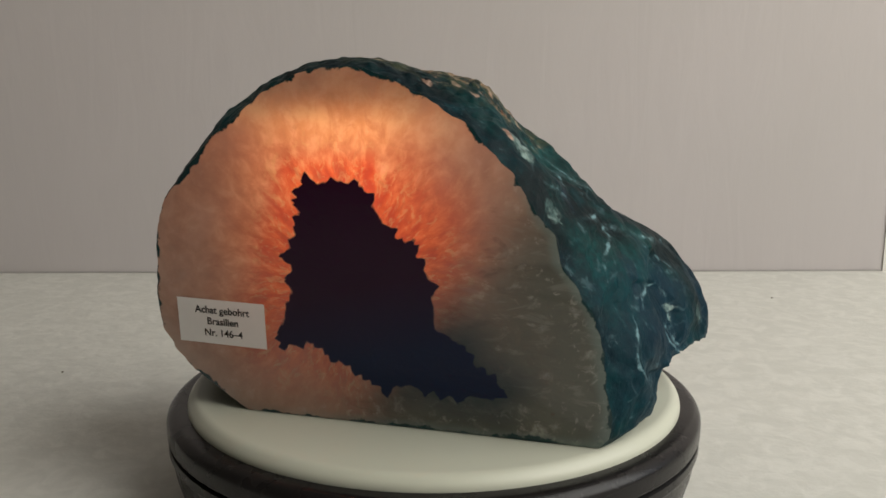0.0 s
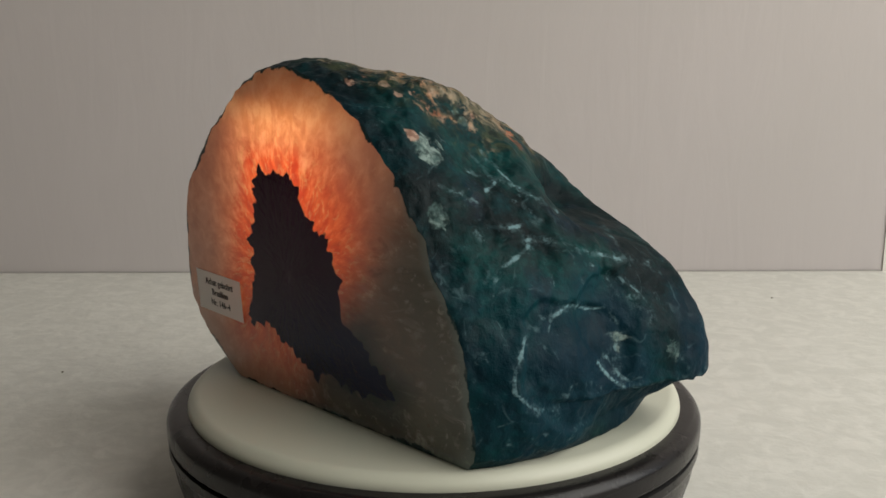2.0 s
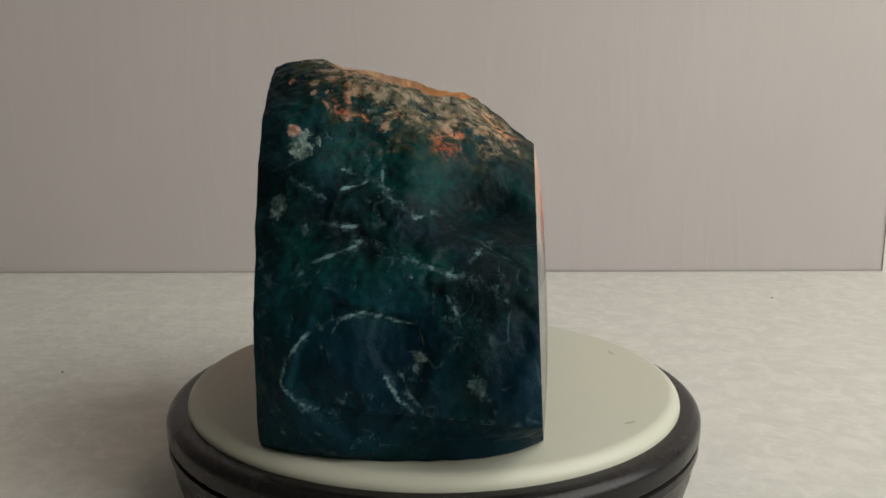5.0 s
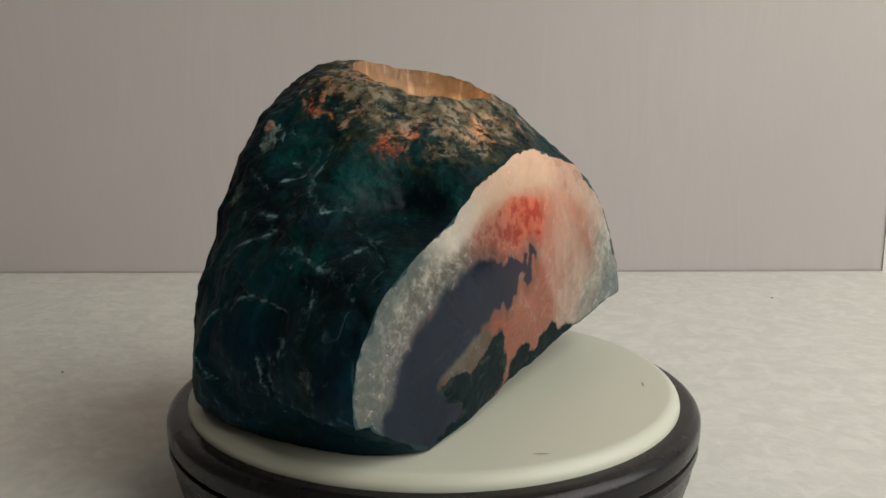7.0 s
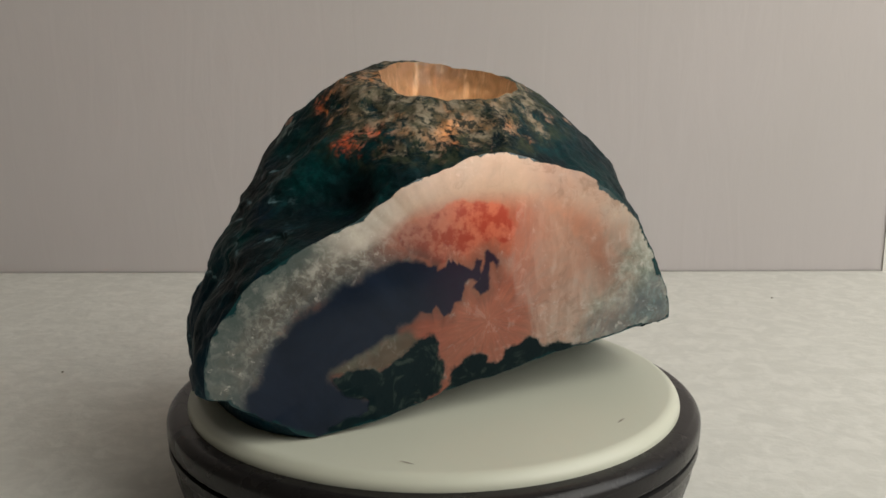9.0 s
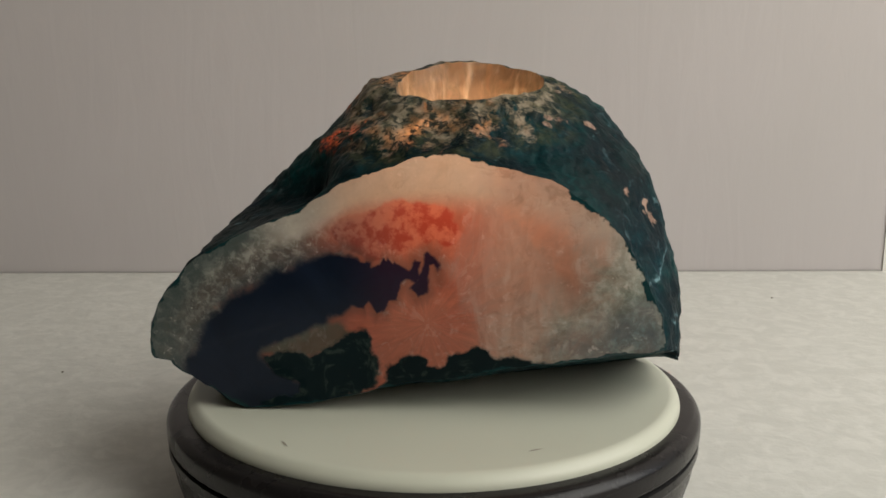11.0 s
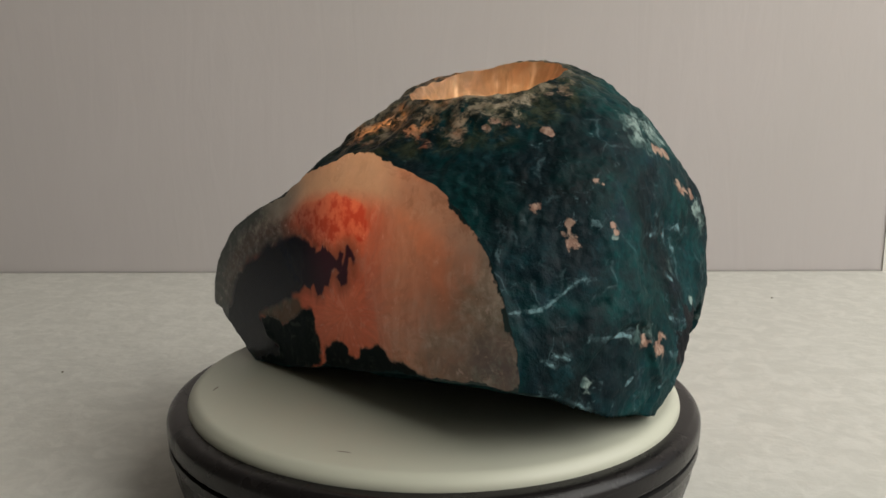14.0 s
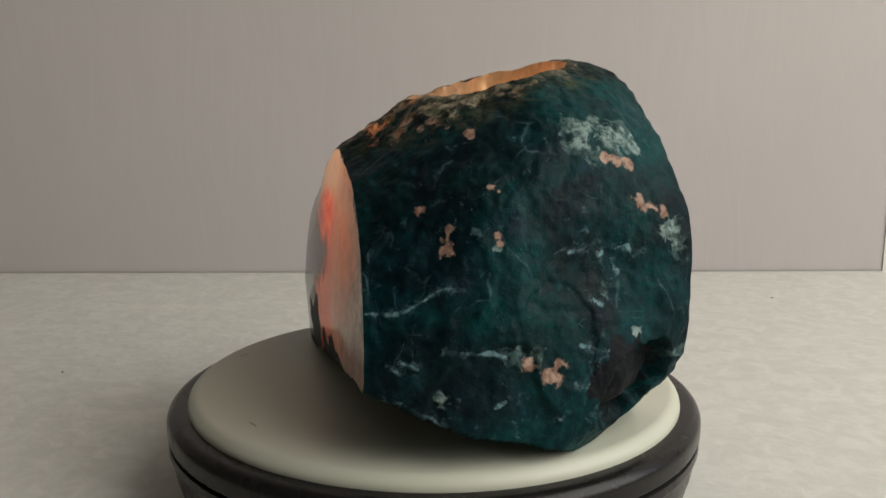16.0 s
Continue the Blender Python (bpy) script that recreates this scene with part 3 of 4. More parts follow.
def signed_distance(pts, poly):
    """Distance in the plane to a closed outline, below 0 inside."""
    poly = np.array(poly, float)
    best = np.full(len(pts), 1e9)
    inside = np.zeros(len(pts), bool)
    for a, b in zip(poly, np.roll(poly, -1, 0)):
        e = b - a
        t = np.clip(((pts - a) @ e) / (e @ e), 0, 1)
        best = np.minimum(best, np.linalg.norm(pts - a - t[:, None] * e, axis=1))
        cross = (a[1] > pts[:, 1]) != (b[1] > pts[:, 1])
        with np.errstate(divide="ignore", invalid="ignore"):
            inside ^= cross & (pts[:, 0] < (b[0] - a[0]) * (pts[:, 1] - a[1]) / (b[1] - a[1]) + a[0])
    return np.where(inside, -best, best)


def teeth(pts, poly, pitch, length):
    """How far pointed crystal teeth stand out from an outline, at each point."""
    poly = np.array(poly, float)
    best, along, run = np.full(len(pts), 1e9), np.zeros(len(pts)), 0.0
    for a, b in zip(poly, np.roll(poly, -1, 0)):
        e = b - a
        t = np.clip(((pts - a) @ e) / (e @ e), 0, 1)
        d = np.linalg.norm(pts - a - t[:, None] * e, axis=1)
        along = np.where(d < best, run + t * np.linalg.norm(e), along)
        best = np.minimum(best, d)
        run += np.linalg.norm(e)
    rng = np.random.RandomState(4)
    n = int(run / pitch)
    start = np.sort(rng.uniform(0, run, n))
    size = rng.uniform(0.25, 1.0, n) ** 1.4 * length
    out = np.zeros(len(pts))
    for s0, h in zip(start, size):
        w = 0.35 * pitch + 0.45 * h
        out = np.maximum(out, h * np.clip(1 - np.abs(along - s0) / w, 0, 1) ** 1.25)
    return out


def ridged(p, scale, octaves=4):
    s, amp, tot = 0.0, 1.0, 0.0
    for o in range(octaves):
        s += amp * (1 - 2 * abs(noise.noise(p * scale)))
        tot += amp
        amp *= 0.5
        scale *= 2.1
    return s / tot


def add_float(me, name, values):
    me.attributes.new(name, "FLOAT", "POINT").data.foreach_set("value", np.asarray(values, np.float32))


def add_vector(me, name, values):
    me.attributes.new(name, "FLOAT_VECTOR", "POINT").data.foreach_set("vector", np.asarray(values, np.float32).ravel())


# scars on the rind: place (mm) and size (mm)
PALE_THICK_END = [(27, -52, 91, 2.6), (25, -51, 94, 1.6), (29, -51, 91, 1.9), (38, -62, 73, 1.7), (37, -62, 75, 1.4), (25, -29, 101, 1.5), (26, -27, 99, 1.5), (28, -25, 97, 1.3), (96, -16, 29, 1.9),
                  (97, -15, 27, 1.4), (85, -30, 34, 1.5), (85, -30, 31, 1.4)]
PALE_THIN_END = [(-71, -1, 100, 2.6), (-73, -3, 97, 2.6), (-75, 1, 94, 2.2), (-78, -3, 91, 2.5), (-73, -8, 99, 2.2), (-75, -13, 97, 2.6), (-75, -20, 98, 2.7), (-78, -19, 94, 2.7), (-79, -13, 92, 1.7),
                 (-92, -25, 68, 2.3), (-93, -26, 63, 2.3), (-92, -25, 65, 1.9), (-78, 33, 66, 0.8), (-87, 32, 35, 1.8), (-90, 26, 34, 1.7), (-95, -28, 28, 2.3), (-76, 52, 23, 1.3), (-55, 67, 37, 1.3),
                 (-88, 0, 51, 1.4), (-95, -8, 38, 1.1)]
PINK_THICK_END = [(23, -54, 96, 1.4), (15, -29, 112, 1.7), (18, -33, 109, 1.7), (18, -28, 110, 1.7), (13, -46, 108, 1.3), (15, -42, 108, 1.1), (2, -47, 113, 1.9), (-1, -50, 113, 1.7), (7, -45, 112, 1.3),
                  (26, -21, 101, 1.1)]
PINK_THIN_END = [(-79, -7, 90, 1.3), (-80, -11, 89, 1.5), (-82, -16, 88, 1.5), (-87, -16, 77, 1.9), (-88, -18, 75, 2.1), (-89, -21, 74, 2.1), (-90, -23, 73, 1.7), (-70, 30, 82, 1.2), (-72, 28, 81, 0.8),
                 (-51, 24, 97, 1.4), (-53, 24, 96, 0.9), (-32, 29, 98, 1.5), (-34, 26, 100, 1.5), (-38, 25, 99, 1.3), (-42, 25, 99, 1.3), (-55, 45, 75, 1.3), (-66, 42, 71, 1.0), (-66, 43, 67, 1.2),
                 (-68, 44, 65, 1.6), (-76, 32, 69, 0.8), (-77, 32, 67, 0.8), (-50, 4, 110, 1.7), (-47, 7, 109, 1.3), (-52, 5, 109, 1.3), (-89, 29, 32, 1.7), (-91, 24, 29, 2.2), (-92, 21, 28, 2.1),
                 (-92, 20, 31, 1.7), (-85, 0, 62, 0.9)]
BROKEN = [(-96, -3, 25, 7), (-97, -7, 17, 7), (-96, -13, 20, 7), (-97, 3, 25, 5), (-96, -2, 12, 5)]
# where red lamp glow is put into the rind as translucent spots, in mm
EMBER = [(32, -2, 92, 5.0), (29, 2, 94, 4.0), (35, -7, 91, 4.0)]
# pale fracture lines that run over the rind, in mm
CHIP_RIMS = [[(56, -63, 49), (55, -61, 53), (54, -56, 58), (56, -52, 60), (58, -47, 62), (58, -40, 65)],
         [(64, -66, 25), (64, -65, 31), (65, -60, 38), (68, -53, 43), (69, -50, 44)],
         [(69, -50, 44), (71, -43, 46), (74, -39, 45), (77, -35, 43), (81, -29, 43), (84, -28, 38), (85, -29, 34), (85, -31, 31), (85, -32, 23)],
         [(64, -66, 25), (68, -62, 20), (71, -56, 16), (73, -53, 16), (76, -49, 23)],
         [(81, -39, 28), (83, -36, 23), (86, -30, 19), (90, -24, 18), (94, -18, 18), (97, -14, 19), (101, -6, 19)],
         [(57, -42, 65), (60, -36, 65), (63, -34, 62), (67, -28, 61), (69, -24, 60), (72, -22, 58), (76, -17, 57)],
         [(76, -17, 57), (79, -12, 56), (84, -8, 53), (86, -5, 52)],
         [(71, -28, 56), (75, -23, 54), (78, -23, 51), (81, -23, 48), (81, -25, 47)]]
THICK_END_VEINS = [[(80, -20, 51), (84, -18, 48), (87, -18, 45)],
         [(84, -21, 45), (86, -22, 42)],
         [(88, -19, 42), (90, -20, 37)],
         [(52, -28, 75), (56, -24, 72), (58, -23, 71), (53, -15, 72)],
         [(33, -28, 90), (44, -30, 82), (49, -31, 78), (52, -28, 75)],
         [(34, -57, 82), (37, -54, 80), (42, -48, 76)],
         [(47, -51, 70), (51, -47, 69), (54, -40, 69)],
         [(42, -71, 48), (48, -72, 45), (52, -71, 41), (52, -69, 44)],
         [(45, -54, 71), (46, -55, 69), (48, -55, 67)],
         [(44, -71, 24), (47, -72, 24), (47, -72, 19)],
         [(62, -66, 10), (62, -65, 7)],
         [(68, -55, 5), (69, -51, 4)],
         [(65, 0, 64), (72, -8, 62), (75, -11, 60)],
         [(79, -7, 58), (81, -4, 57)],
         [(30, -34, 92), (35, -32, 87), (41, -35, 82)]]
THIN_END_VEINS = [[(-51, 65, 45), (-56, 64, 46), (-60, 61, 46), (-64, 57, 47), (-68, 52, 51), (-70, 48, 54), (-75, 43, 54)],
         [(-75, 50, 37), (-78, 47, 37), (-81, 42, 36), (-84, 38, 36), (-86, 33, 34)],
         [(-93, 12, 36), (-95, 5, 34), (-95, 1, 35)],
         [(-95, 7, 32), (-96, 9, 28), (-95, 11, 24), (-95, 15, 25)],
         [(-84, 11, 63), (-85, 3, 64), (-86, 0, 61), (-86, -2, 62)],
         [(-85, 3, 64), (-85, 0, 66)],
         [(-87, -6, 63), (-88, -9, 64), (-89, -11, 60), (-90, -14, 62)],
         [(-87, -4, 60), (-89, -6, 56), (-89, -1, 51), (-90, -1, 48)],
         [(-89, 5, 49), (-90, 2, 47)]]
SIDE_VEINS = [[(-65, 63, 32), (-67, 61, 31)],
         [(-47, 65, 21), (-64, 64, 22), (-68, 61, 22), (-73, 55, 18), (-78, 48, 11)],
         [(-92, 19, 14), (-93, 18, 16)],
         [(-84, 38, 20), (-86, 36, 22)],
         [(-71, 57, 32), (-67, 60, 34)],
         [(57, -42, 65), (61, -36, 64), (67, -28, 60), (74, -20, 58), (81, -12, 54), (84, -6, 54)],
         [(68, -47, 47), (69, -51, 42), (70, -53, 40)],
         [(84, -21, 46), (88, -17, 44)],
         [(83, -35, 29), (86, -31, 22), (89, -26, 19)],
         [(96, -16, 29), (99, -12, 24)],
         [(42, -42, 79), (42, -35, 81)],
         [(36, -41, 85), (48, -29, 79)]]
# shell-like chips on the rind: place (mm), size (mm), depth (mm)
CHIPS = [(76, -47, 30, 21, 1.8), (68, -47, 42, 30, 1.5), (92, -24, 42, 24, 1.7), (56, -55, 62, 24, 1.0), (84, -14, 62, 18, 1.3), (-70, 58, 60, 22, 0.9), (-90, 18, 40, 15, 1.0),
         (60, -36, 78, 20, 0.8), (-99, -9, 19, 17, 8.0), (-84, 40, 20, 19, 1.6)]


def line_distance(p, lines):
    """Distance of each point to the nearest of some broken lines given in millimetres."""
    best = np.full(len(p), 1.0)
    for line in lines:
        q = np.array(line) * MM
        for a, b in zip(q, q[1:]):
            e = b - a
            t = np.clip(((p - a) @ e) / max(e @ e, 1e-12), 0, 1)
            best = np.minimum(best, np.linalg.norm(p - a - t[:, None] * e, axis=1))
    return best


def build_rind(root):
    na, ne = 800, 300
    az = np.linspace(0, 2 * np.pi, na, endpoint=False)
    eye = np.array((BORE.x, BORE.y, 0.045))
    # the bore's uneven rim, found on each meridian
    rim_r = BORE_R * (1 + 0.05 * np.sin(2 * az + 0.6) + 0.025 * np.sin(5 * az + 1) + 0.012 * np.sin(11 * az))

    def surface(dirs):
        lo, hi = np.zeros(len(dirs)), np.full(len(dirs), 0.17)
        for _ in range(34):
            mid = (lo + hi) / 2
            out = outside(eye + dirs * mid[:, None]) > 0
            hi, lo = np.where(out, mid, hi), np.where(out, lo, mid)
        return lo

    def dirs_at(el):
        return np.stack([np.cos(az) * np.cos(el), np.sin(az) * np.cos(el), np.sin(el)], -1)

    lo, hi = np.full(na, radians(30)), np.full(na, radians(89))
    for _ in range(24):
        mid = (lo + hi) / 2
        far = surface(dirs_at(mid)) * np.cos(mid) > rim_r
        lo, hi = np.where(far, mid, lo), np.where(far, hi, mid)
    top = lo
    bottom = radians(-88)
    rows = []
    for i in range(ne):
        el = bottom + (top - bottom) * (i / (ne - 1))
        d = dirs_at(el)
        rows.append(eye + d * surface(d)[:, None])
    pts = np.array(rows).reshape(-1, 3)
    # relief: lumps, ridges and shell chips
    chips = [(Vector(c[:3]) * MM, c[3] * MM, c[4] * MM) for c in CHIPS]
    vein = line_distance(pts, CHIP_RIMS + THICK_END_VEINS + THIN_END_VEINS + SIDE_VEINS)
    scars = {}
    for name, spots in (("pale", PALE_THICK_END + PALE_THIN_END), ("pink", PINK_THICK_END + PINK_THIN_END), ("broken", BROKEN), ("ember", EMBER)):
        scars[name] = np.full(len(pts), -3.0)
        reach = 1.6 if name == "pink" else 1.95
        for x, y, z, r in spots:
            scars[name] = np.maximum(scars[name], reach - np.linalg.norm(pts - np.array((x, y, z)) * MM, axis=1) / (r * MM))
    for i, p in enumerate(pts):
        v = Vector(p)
        thick = min(1.0, max(0.0, (p[0] + 0.02) / 0.06))
        d = -0.0011 + 0.0015 * thick + 0.0011 * ridged(v, 30, 3) + 0.0007 * noise.noise(v * 80) + 0.0006 * noise.noise(v * 170) + 0.0004 * noise.noise(v * 380)
        # shell-like hollows that meet in sharp ridges, deepest at the thick end
        warped = v + Vector((noise.noise(v * 40), noise.noise(v * 40 + Vector((7, 0, 0))), noise.noise(v * 40 + Vector((0, 9, 0))))) * 0.006
        near = noise.voronoi(warped * 42)[0][0]
        d += (0.0011 + 0.0016 * thick) * (min(1.0, near * 1.3) - 0.5)
        if p[2] > 0.09:
            d += 0.0006 * noise.noise(v * 260) * min(1.0, (p[2] - 0.09) / 0.01)
        for c, size, depth in chips:
            dist = (v - c).length + 0.007 * noise.noise(v * 55 + c * 300) + 0.0022 * noise.noise(v * 190 + c * 300)
            if dist < size:
                d -= depth * min(1.0, (size - dist) / (0.10 * size)) * (0.45 + 0.55 * dist / size)
        # the overhanging lip at the thick end
        side = math.exp(-(((p[0] - 0.098) / 0.030) ** 2 + ((p[1] + 0.016) / 0.028) ** 2))
        lip = min(1.0, max(0.0, (0.0185 + 0.0015 * noise.noise(v * 120) - p[2]) / 0.0016))
        d -= 0.0085 * side * lip
        q = v - Vector(HEART)
        fade = min(1.0, max(0.0, (p[2] - 0.0005) / 0.004)) if p[2] < 0.0045 else 1.0
        pts[i] = p + np.array(q.normalized()) * d * fade
    pts[:, 2] = np.maximum(pts[:, 2], 0.0003)
    faces = []
    for i in range(ne - 1):
        for j in range(na):
            k = (j + 1) % na
            faces.append((i * na + j, i * na + k, (i + 1) * na + k, (i + 1) * na + j))
    rimline = pts[-na:].copy()
    me = bpy.data.meshes.new("rind")
    me.from_pydata(pts.tolist(), [], faces)
    add_float(me, "vein", vein)
    for name, values in scars.items():
        add_float(me, name, values)
    bm = bmesh.new()
    bm.from_mesh(me)
    bpy.data.meshes.remove(me)
    loops = []
    for n, d, _ in (FRONT, BACK):
        cut = bmesh.ops.bisect_plane(bm, geom=bm.verts[:] + bm.edges[:] + bm.faces[:], plane_co=Vector(n) * d, plane_no=Vector(n), clear_outer=True)
        loops.append(np.array([v.co for v in cut["geom_cut"] if isinstance(v, bmesh.types.BMVert)]))
    loops[0] = loops[0][loops[0] @ BACK[0] < BACK[1] + 1e-5]
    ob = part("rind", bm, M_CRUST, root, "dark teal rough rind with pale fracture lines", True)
    p = np.array([v.co for v in ob.data.vertices])
    dx, dy = p[:, 0] - BORE.x, p[:, 1] - BORE.y
    turn = np.arctan2(dy, dx)
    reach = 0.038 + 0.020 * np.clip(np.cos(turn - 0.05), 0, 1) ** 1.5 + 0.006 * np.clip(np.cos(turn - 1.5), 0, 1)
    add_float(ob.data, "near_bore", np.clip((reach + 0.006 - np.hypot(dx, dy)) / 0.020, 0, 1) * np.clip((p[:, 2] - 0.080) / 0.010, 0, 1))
    # mask that keeps the placed lamp glow mostly to one side of the bore
    add_float(ob.data, "glow_side", 0.12 + 0.88 * np.clip(np.cos(turn - 0.05) * 1.3, 0, 1))
    return loops, rimline


def build_face(name, loop, plane, bulge, material, root, label, marks, inclusions):
    """A polished face that fills the sawn outline, slightly domed."""
    n, d, u = plane
    v = np.cross(n, u)
    uv = np.stack([loop @ u, loop @ v], -1)
    c = (uv.min(0) + uv.max(0)) / 2
    ang = np.arctan2(uv[:, 1] - c[1], uv[:, 0] - c[0])
    rad = np.linalg.norm(uv - c, axis=1)
    order = np.argsort(ang)
    ang, rad = ang[order], rad[order]
    na, nr = 720, 150
    th = np.linspace(-np.pi, np.pi, na, endpoint=False)
    edge = np.interp(th, ang, rad, period=2 * np.pi)
    rho = (np.arange(1, nr + 1) / nr)[:, None]
    flat = np.concatenate([[c], np.stack([c[0] + rho * edge * np.cos(th), c[1] + rho * edge * np.sin(th)], -1).reshape(-1, 2)])
    rr = np.concatenate([[0], np.repeat(rho[:, 0], na)])
    lift = bulge * (1 - rr ** 2.6)
    pts = flat[:, :1] * u + flat[:, 1:] * v + (d + lift)[:, None] * n
    faces = [(0, 1 + j, 1 + (j + 1) % na) for j in range(na)]
    for i in range(nr - 1):
        for j in range(na):
            k = (j + 1) % na
            faces.append((1 + i * na + j, 1 + (i + 1) * na + j, 1 + (i + 1) * na + k, 1 + i * na + k))
    values = marks(flat)
    values["edge"] = rr
    # share the faces out between the ground mass and its inclusions
    owner = np.zeros(len(faces), int)
    first = np.array([f[-1] for f in faces])
    for k, (_, key, _) in enumerate(inclusions):
        owner[(values[key][first] < 0) & (owner == 0)] = k + 1
    ob = None
    for k, (title, _, note) in enumerate([(name, "", label)] + inclusions):
        own = [f for f, o in zip(faces, owner) if o == k]
        used = np.unique(np.array([q for f in own for q in f]))
        again = np.zeros(len(pts), int)
        again[used] = np.arange(len(used))
        me = bpy.data.meshes.new(title)
        me.from_pydata(pts[used].tolist(), [], [tuple(int(again[q]) for q in f) for f in own])
        me.polygons.foreach_set("use_smooth", [True] * len(me.polygons))
        me.materials.append(material)
        for key, val in values.items():
            (add_vector if val.ndim == 2 else add_float)(me, key, val[used])
        child = tagged(new(title, me), note)
        child.parent = ob or root
        ob = ob or child

    def lifted(x, y):
        a = math.atan2(y - c[1], x - c[0])
        q = math.hypot(x - c[0], y - c[1]) / np.interp(a, ang, rad, period=2 * np.pi)
        return d + bulge * (1 - min(1, q) ** 2.6)

    return lifted


# outlines on the sawn faces, mm across and up
CORE = [(-27, 84), (-18, 85), (-6, 85), (-2, 79), (2, 73), (4, 67), (10, 65), (17, 56), (19, 45), (19, 39), (28, 34), (31, 27), (41, 20),
        (37, 14), (22, 15), (11, 17), (-1, 14), (-9, 20), (-17, 23), (-25, 29), (-35, 26), (-37, 35), (-32, 49), (-33, 61), (-28, 73)]
SLATE = [(-91, -10), (-85, 7), (-85, 16), (-81, 20), (-78, 27), (-73, 34), (-67, 40), (-60, 43), (-52, 47), (-43, 51), (-33, 54), (-29, 55), (-23, 53), (-17, 48), (-11, 49), (-6, 50), (-4, 51), (-1, 46), (-2, 42), (-6, 43), (-11, 38), (-15, 36), (-21, 37), (-25, 35), (-29, 32), (-34, 29), (-38, 27), (-44, 24), (-50, 21), (-56, 18), (-50, 14), (-42, 8), (-34, -10)]
SLATE_TIP = [(0, 54), (3, 52), (5, 50), (4, 45), (2, 50), (1, 50), (0, 41), (-3, 39), (-6, 42), (-2, 47), (-1, 50)]
LOBE = [(-57, 18), (-48, 18), (-40, 18), (-34, 20), (-26, 26), (-22, 27), (-19, 24), (-18, 19), (-15, 12), (-16, 8), (-24, 4), (-33, 1), (-45, -2), (-58, -3), (-58, 1), (-45, 5), (-44, 8), (-55, 13)]
CAVITY = [(-32, 62), (-29, 65), (-22, 68), (-14, 70), (-8, 72), (3, 71), (8, 67), (12, 60), (10, 57), (7, 56), (3, 58), (-2, 56), (-6, 53), (-10, 53), (-17, 52), (-20, 50), (-22, 53), (-27, 55), (-31, 58)]
BORDER = [(-95, 14), (-98, 25), (-90, 41), (-79, 54), (-70, 59), (-55, 61), (-42, 71), (-32, 77), (-18, 82), (-10, 72), (-22, 68), (-32, 62), (-30, 55), (-43, 51), (-52, 47), (-60, 43), (-67, 40), (-73, 34), (-78, 27), (-81, 20), (-85, 16), (-84, 7), (-90, 8)]
FOOT = [(-17, 6), (-14, 14), (-9, 17), (-3, 19), (1, 18), (0, 15), (6, 16), (8, 19), (17, 21), (24, 19), (36, 17), (47, 16), (49, 18), (51, 12), (20, 10), (-3, 5)]
TEAL_RIM = [(33, 16), (36, 24), (44, 28), (54, 28), (64, 31), (76, 37), (85, 26), (80, 20), (64, 15), (46, 11)]
FAN = [(13, 69), (21, 70), (34, 61), (44, 47), (42, 30), (35, 19), (29, 13), (22, 13), (18, 17), (16, 29), (11, 41), (7, 50), (11, 55), (13, 61)]
OLIVE = [(-56, 19), (-50, 22), (-44, 24), (-38, 27), (-34, 29), (-30, 29), (-26, 26), (-34, 20), (-40, 18), (-48, 18)]


def fibre_coords(flat, centre, stretch):
    q = flat - np.array(centre) * MM
    a, r = np.arctan2(q[:, 1], q[:, 0]), np.linalg.norm(q, axis=1)
    return np.stack([np.cos(a) * 4.2, np.sin(a) * 4.2, r * stretch], -1)


def front_marks(flat):
    tooth = np.array([abs(noise.noise(Vector((x, y, 0.0)) * 260)) * 2.2 + noise.noise(Vector((x, y, 0.3)) * 620) * 0.5 for x, y in flat])
    core = np.array(CORE) * MM
    sd = signed_distance(flat, core) + 0.0012 - teeth(flat, core, 0.0042, 0.0045) - (tooth - 0.7) * 0.0007
    x, y = flat[:, 0] / MM, flat[:, 1] / MM
    low = np.clip((0.75 * (x + 2) - 0.55 * (y - 55)) / 55, 0, 1)
    width = 0.016 + 0.012 * np.clip((70 - y) / 40, 0, 1) + 0.024 * np.clip((x - 2) / 12, 0, 1) - 0.006 * np.clip((y - 75) / 20, 0, 1)
    return {"foot": 0.42 + 0.58 * np.clip((y - 8) / 38, 0, 1), "crown": 0.85 * np.clip((y - 88 - 0.004 * (x + 10) ** 2) / 14, 0, 1), "core": sd, "core_round": signed_distance(flat, core), "low_right": low, "core_low": np.clip((52 - y + 0.25 * x) / 25, 0, 1), "red_width": width,
            "fibre": fibre_coords(flat, (-10, 50), 60)}


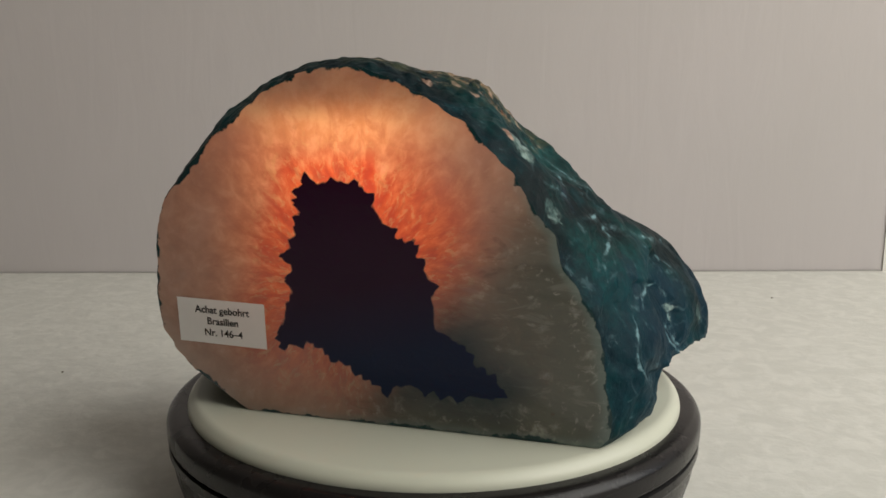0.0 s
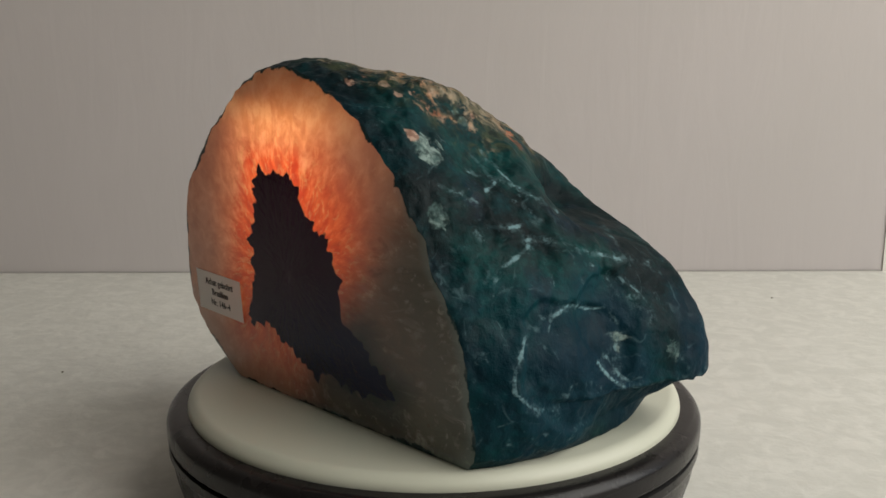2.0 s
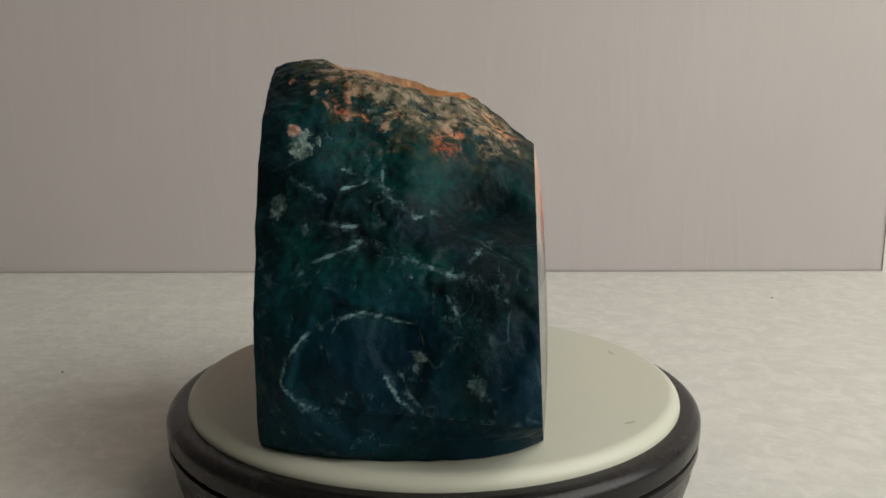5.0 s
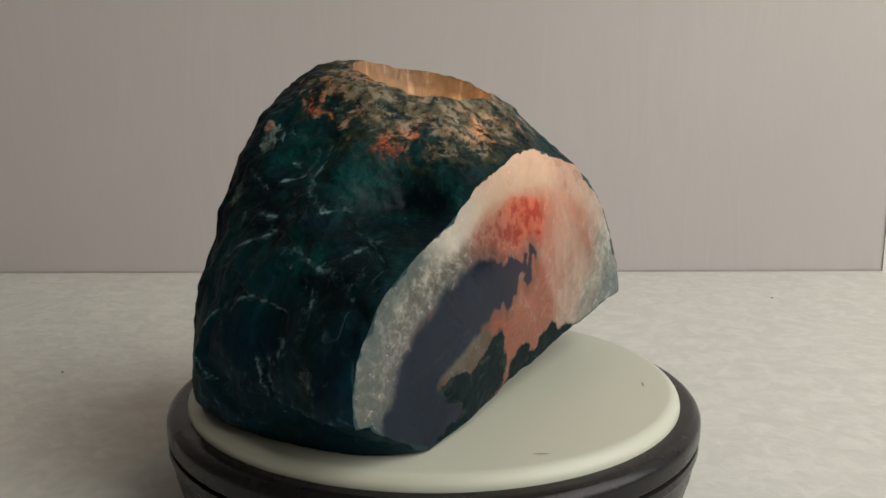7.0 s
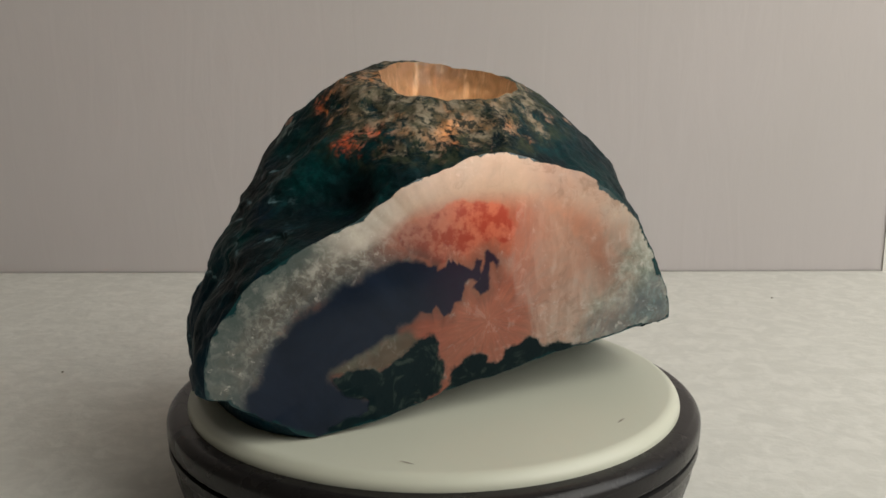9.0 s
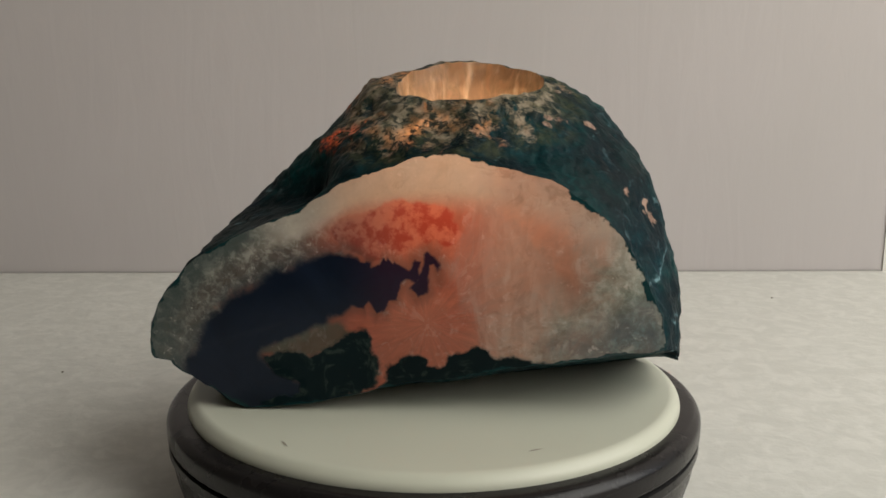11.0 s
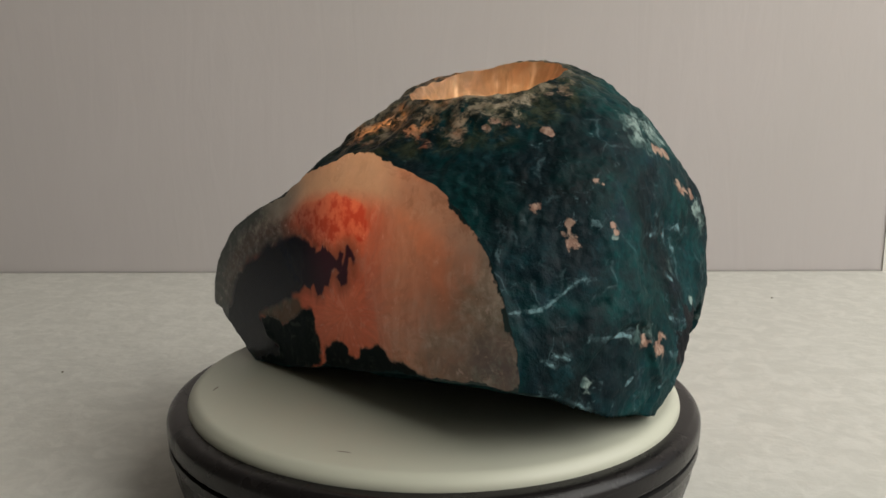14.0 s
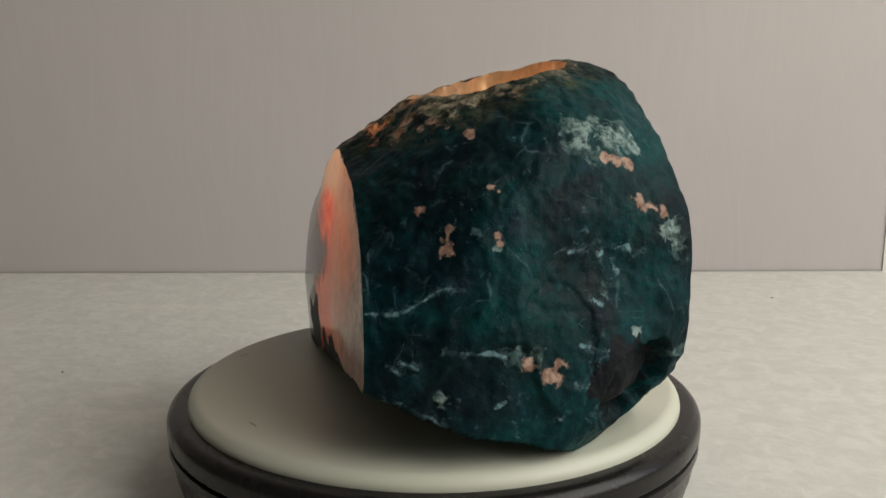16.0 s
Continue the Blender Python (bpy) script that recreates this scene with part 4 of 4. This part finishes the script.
def back_marks(flat):
    x = flat[:, 0] / MM
    y = flat[:, 1] / MM
    slate = np.array(SLATE) * MM
    dark = signed_distance(flat, slate) + 0.001 - teeth(flat, slate, 0.006, 0.0045) * np.clip((x + 60) / 25, 0, 1)
    dark = np.minimum(dark, signed_distance(flat, np.array(SLATE_TIP) * MM))
    return {"dark": dark, "lobe": np.minimum(signed_distance(flat, np.array(LOBE) * MM), signed_distance(flat, np.array(FOOT) * MM)), "cavity": signed_distance(flat, np.array(CAVITY) * MM),
            "border": signed_distance(flat, np.array(BORDER) * MM), "teal_rim": signed_distance(flat, np.array(TEAL_RIM) * MM), "fan": signed_distance(flat, np.array(FAN) * MM), "olive": signed_distance(flat, np.array(OLIVE) * MM), "across": flat[:, 0],
            "far_end": np.clip((x + 0.6 * (50 - y) - 24) / 50, 0, 1), "left_end": np.clip((-48 - x) / 18, 0, 1), "upper": np.clip((y - 34 - 0.25 * np.abs(x)) / 14, 0, 1) * np.clip((x + 62) / 16, 0, 1), "cavity_side": np.clip((x + 32) / 34, 0, 1), "soft_edge": 0.0006 + 0.0016 * np.clip((-22 - x) / 20, 0, 1), "top_band": np.clip((y - 66 + 0.004 * (x - 5) ** 2) / 10, 0, 1),
            "fibre": fibre_coords(flat, (0, 30), 60)}


def text_part(body, size, m, parent, label):
    cu = bpy.data.curves.new("text", "FONT")
    cu.body, cu.size, cu.align_x, cu.align_y, cu.extrude, cu.resolution_u, cu.offset = body, size, "CENTER", "CENTER", 0.00003, 3, 0.00006
    tmp = bpy.data.objects.new("tmp", cu)
    me = bpy.data.meshes.new_from_object(tmp)
    bpy.data.objects.remove(tmp)
    me.name = "print"
    me.materials.append(M_INK)
    ob = new("print", me)
    ob.parent = parent
    ob.matrix_local = m
    return tagged(ob, label)


def build_label(root, lifted):
    """Paper label: follows the domed face."""
    n, d, u = FRONT
    v = np.cross(n, u)
    x0, x1, y0, y1 = -0.0752, -0.0413, 0.0260, 0.0419
    mid = ((x0 + x1) / 2, (y0 + y1) / 2)
    corner = [np.array(u) * x + v * y + n * lifted(x, y) for x, y in ((x0, mid[1]), (x1, mid[1]), (mid[0], y0), (mid[0], y1))]
    ax = Vector(corner[1] - corner[0]).normalized()
    ay = Vector(corner[3] - corner[2])
    ay = (ay - ax * ay.dot(ax)).normalized()
    az = ax.cross(ay)
    o = Vector(np.array(u) * mid[0] + v * mid[1] + n * (lifted(*mid) + 0.0004))
    m = Matrix((ax, ay, az)).transposed().to_4x4()
    m.translation = o
    bm = bmesh.new()
    nx, ny = 12, 6
    grid = [[bm.verts.new(((x1 - x0) * (i / nx - 0.5), (y1 - y0) * (j / ny - 0.5), 0.0002 * noise.noise(Vector((i * 0.5, j * 0.5, 2))) * (1 if 0 < i < nx and 0 < j < ny else 0))) for i in range(nx + 1)] for j in range(ny + 1)]
    for j in range(ny):
        for i in range(nx):
            bm.faces.new((grid[j][i], grid[j][i + 1], grid[j + 1][i + 1], grid[j + 1][i]))
    paper = part("label", bm, M_PAPER, root, "white rectangular paper label with three printed lines", True)
    paper.matrix_local = m
    lines = (("Achat gebohrt", 0.0043, 0.0036), ("Brasilien", 0.0003, 0.0036), ("Nr. 146–4", -0.0038, 0.0036))
    for body, y, size in lines:
        text_part(body, size, pose(0.0005, y - 0.0002, 0.00008), paper, "line of black print")


def build_bore(root, rimline):
    """Wall of the drilled hole, from the rim down."""
    bm = bmesh.new()
    n, rows = len(rimline), 22
    prev = None
    for i in range(rows):
        t = i / (rows - 1)
        ring = []
        for p in rimline:
            a = math.atan2(p[1] - BORE.y, p[0] - BORE.x)
            r0 = math.hypot(p[0] - BORE.x, p[1] - BORE.y)
            r = r0 + (BORE_R * 0.92 - r0) * min(1, t * 2.2) + (0.0007 * noise.noise(Vector((math.cos(a) * 4, math.sin(a) * 4, t * 5))) if i else 0)
            ring.append(bm.verts.new((BORE.x + r * math.cos(a), BORE.y + r * math.sin(a), p[2] + (0.0990 - p[2]) * t)))
        if prev:
            for j in range(n):
                bm.faces.new((prev[j], prev[(j + 1) % n], ring[(j + 1) % n], ring[j]))
        prev = ring
    part("bore", bm, M_BORE, root, "glowing amber wall of the drilled hole", True)


def build_agate():
    root = tagged(new("agate"), "sawn agate with teal rind and orange-glowing polished faces on the plate", "agate stone")
    loops, rimline = build_rind(root)
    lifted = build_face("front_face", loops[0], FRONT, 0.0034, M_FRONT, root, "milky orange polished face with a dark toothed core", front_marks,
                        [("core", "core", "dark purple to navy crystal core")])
    build_face("back_face", loops[1], BACK, 0.0028, M_BACK, root, "salmon and slate-blue polished face with pale border", back_marks,
               [("lobe", "lobe", "dark rough rind lobe"), ("core", "dark", "slate-blue smooth core"), ("cavity", "cavity", "brick-red crystal cavity"), ("border", "border", "pale crystalline border")])
    build_bore(root, rimline)
    build_label(root, lifted)
    return root


def build_lamp():
    """Small warm lamp in the drilled hole."""
    root = tagged(new("lamp"), "small warm lamp glowing inside the drilled agate", "lamp")
    bm = bmesh.new()
    bmesh.ops.create_uvsphere(bm, u_segments=20, v_segments=12, radius=1)
    for v in bm.verts:
        v.co = Vector((v.co.x * 0.006, v.co.y * 0.006, v.co.z * 0.008)) + BULB
    part("bulb", bm, M_BULB, root, "glowing warm bulb", True)
    bm = lathe([(0, 0.0004), (0.009, 0.0004), (0.009, 0.002), (0.002, 0.003), (0.002, BULB.z - 0.011), (0.0035, BULB.z - 0.0075), (0, BULB.z - 0.0072)], 20)
    for v in bm.verts:
        v.co += Vector((BULB.x, BULB.y, 0))
    part("socket", bm, M_METAL, root, "thin brass stem")
    return root


def motions():
    times = [i * 0.5 for i in range(33)]
    walk(STONE, [(t, pose(0, 0, 0, 0, 0, SPIN * t)) for t in times])
    walk(LAMP, [(t, pose(0, 0, 0, 0, 0, SPIN * t)) for t in times])
    walk(PLATE, [(t, pose(0, 0, -TABLE_Z, 0, 0, SPIN * t)) for t in times])


build_room()
TURNTABLE, PLATE = build_turntable()
build_crumbs()
STONE = build_agate()
LAMP = build_lamp()
motions()
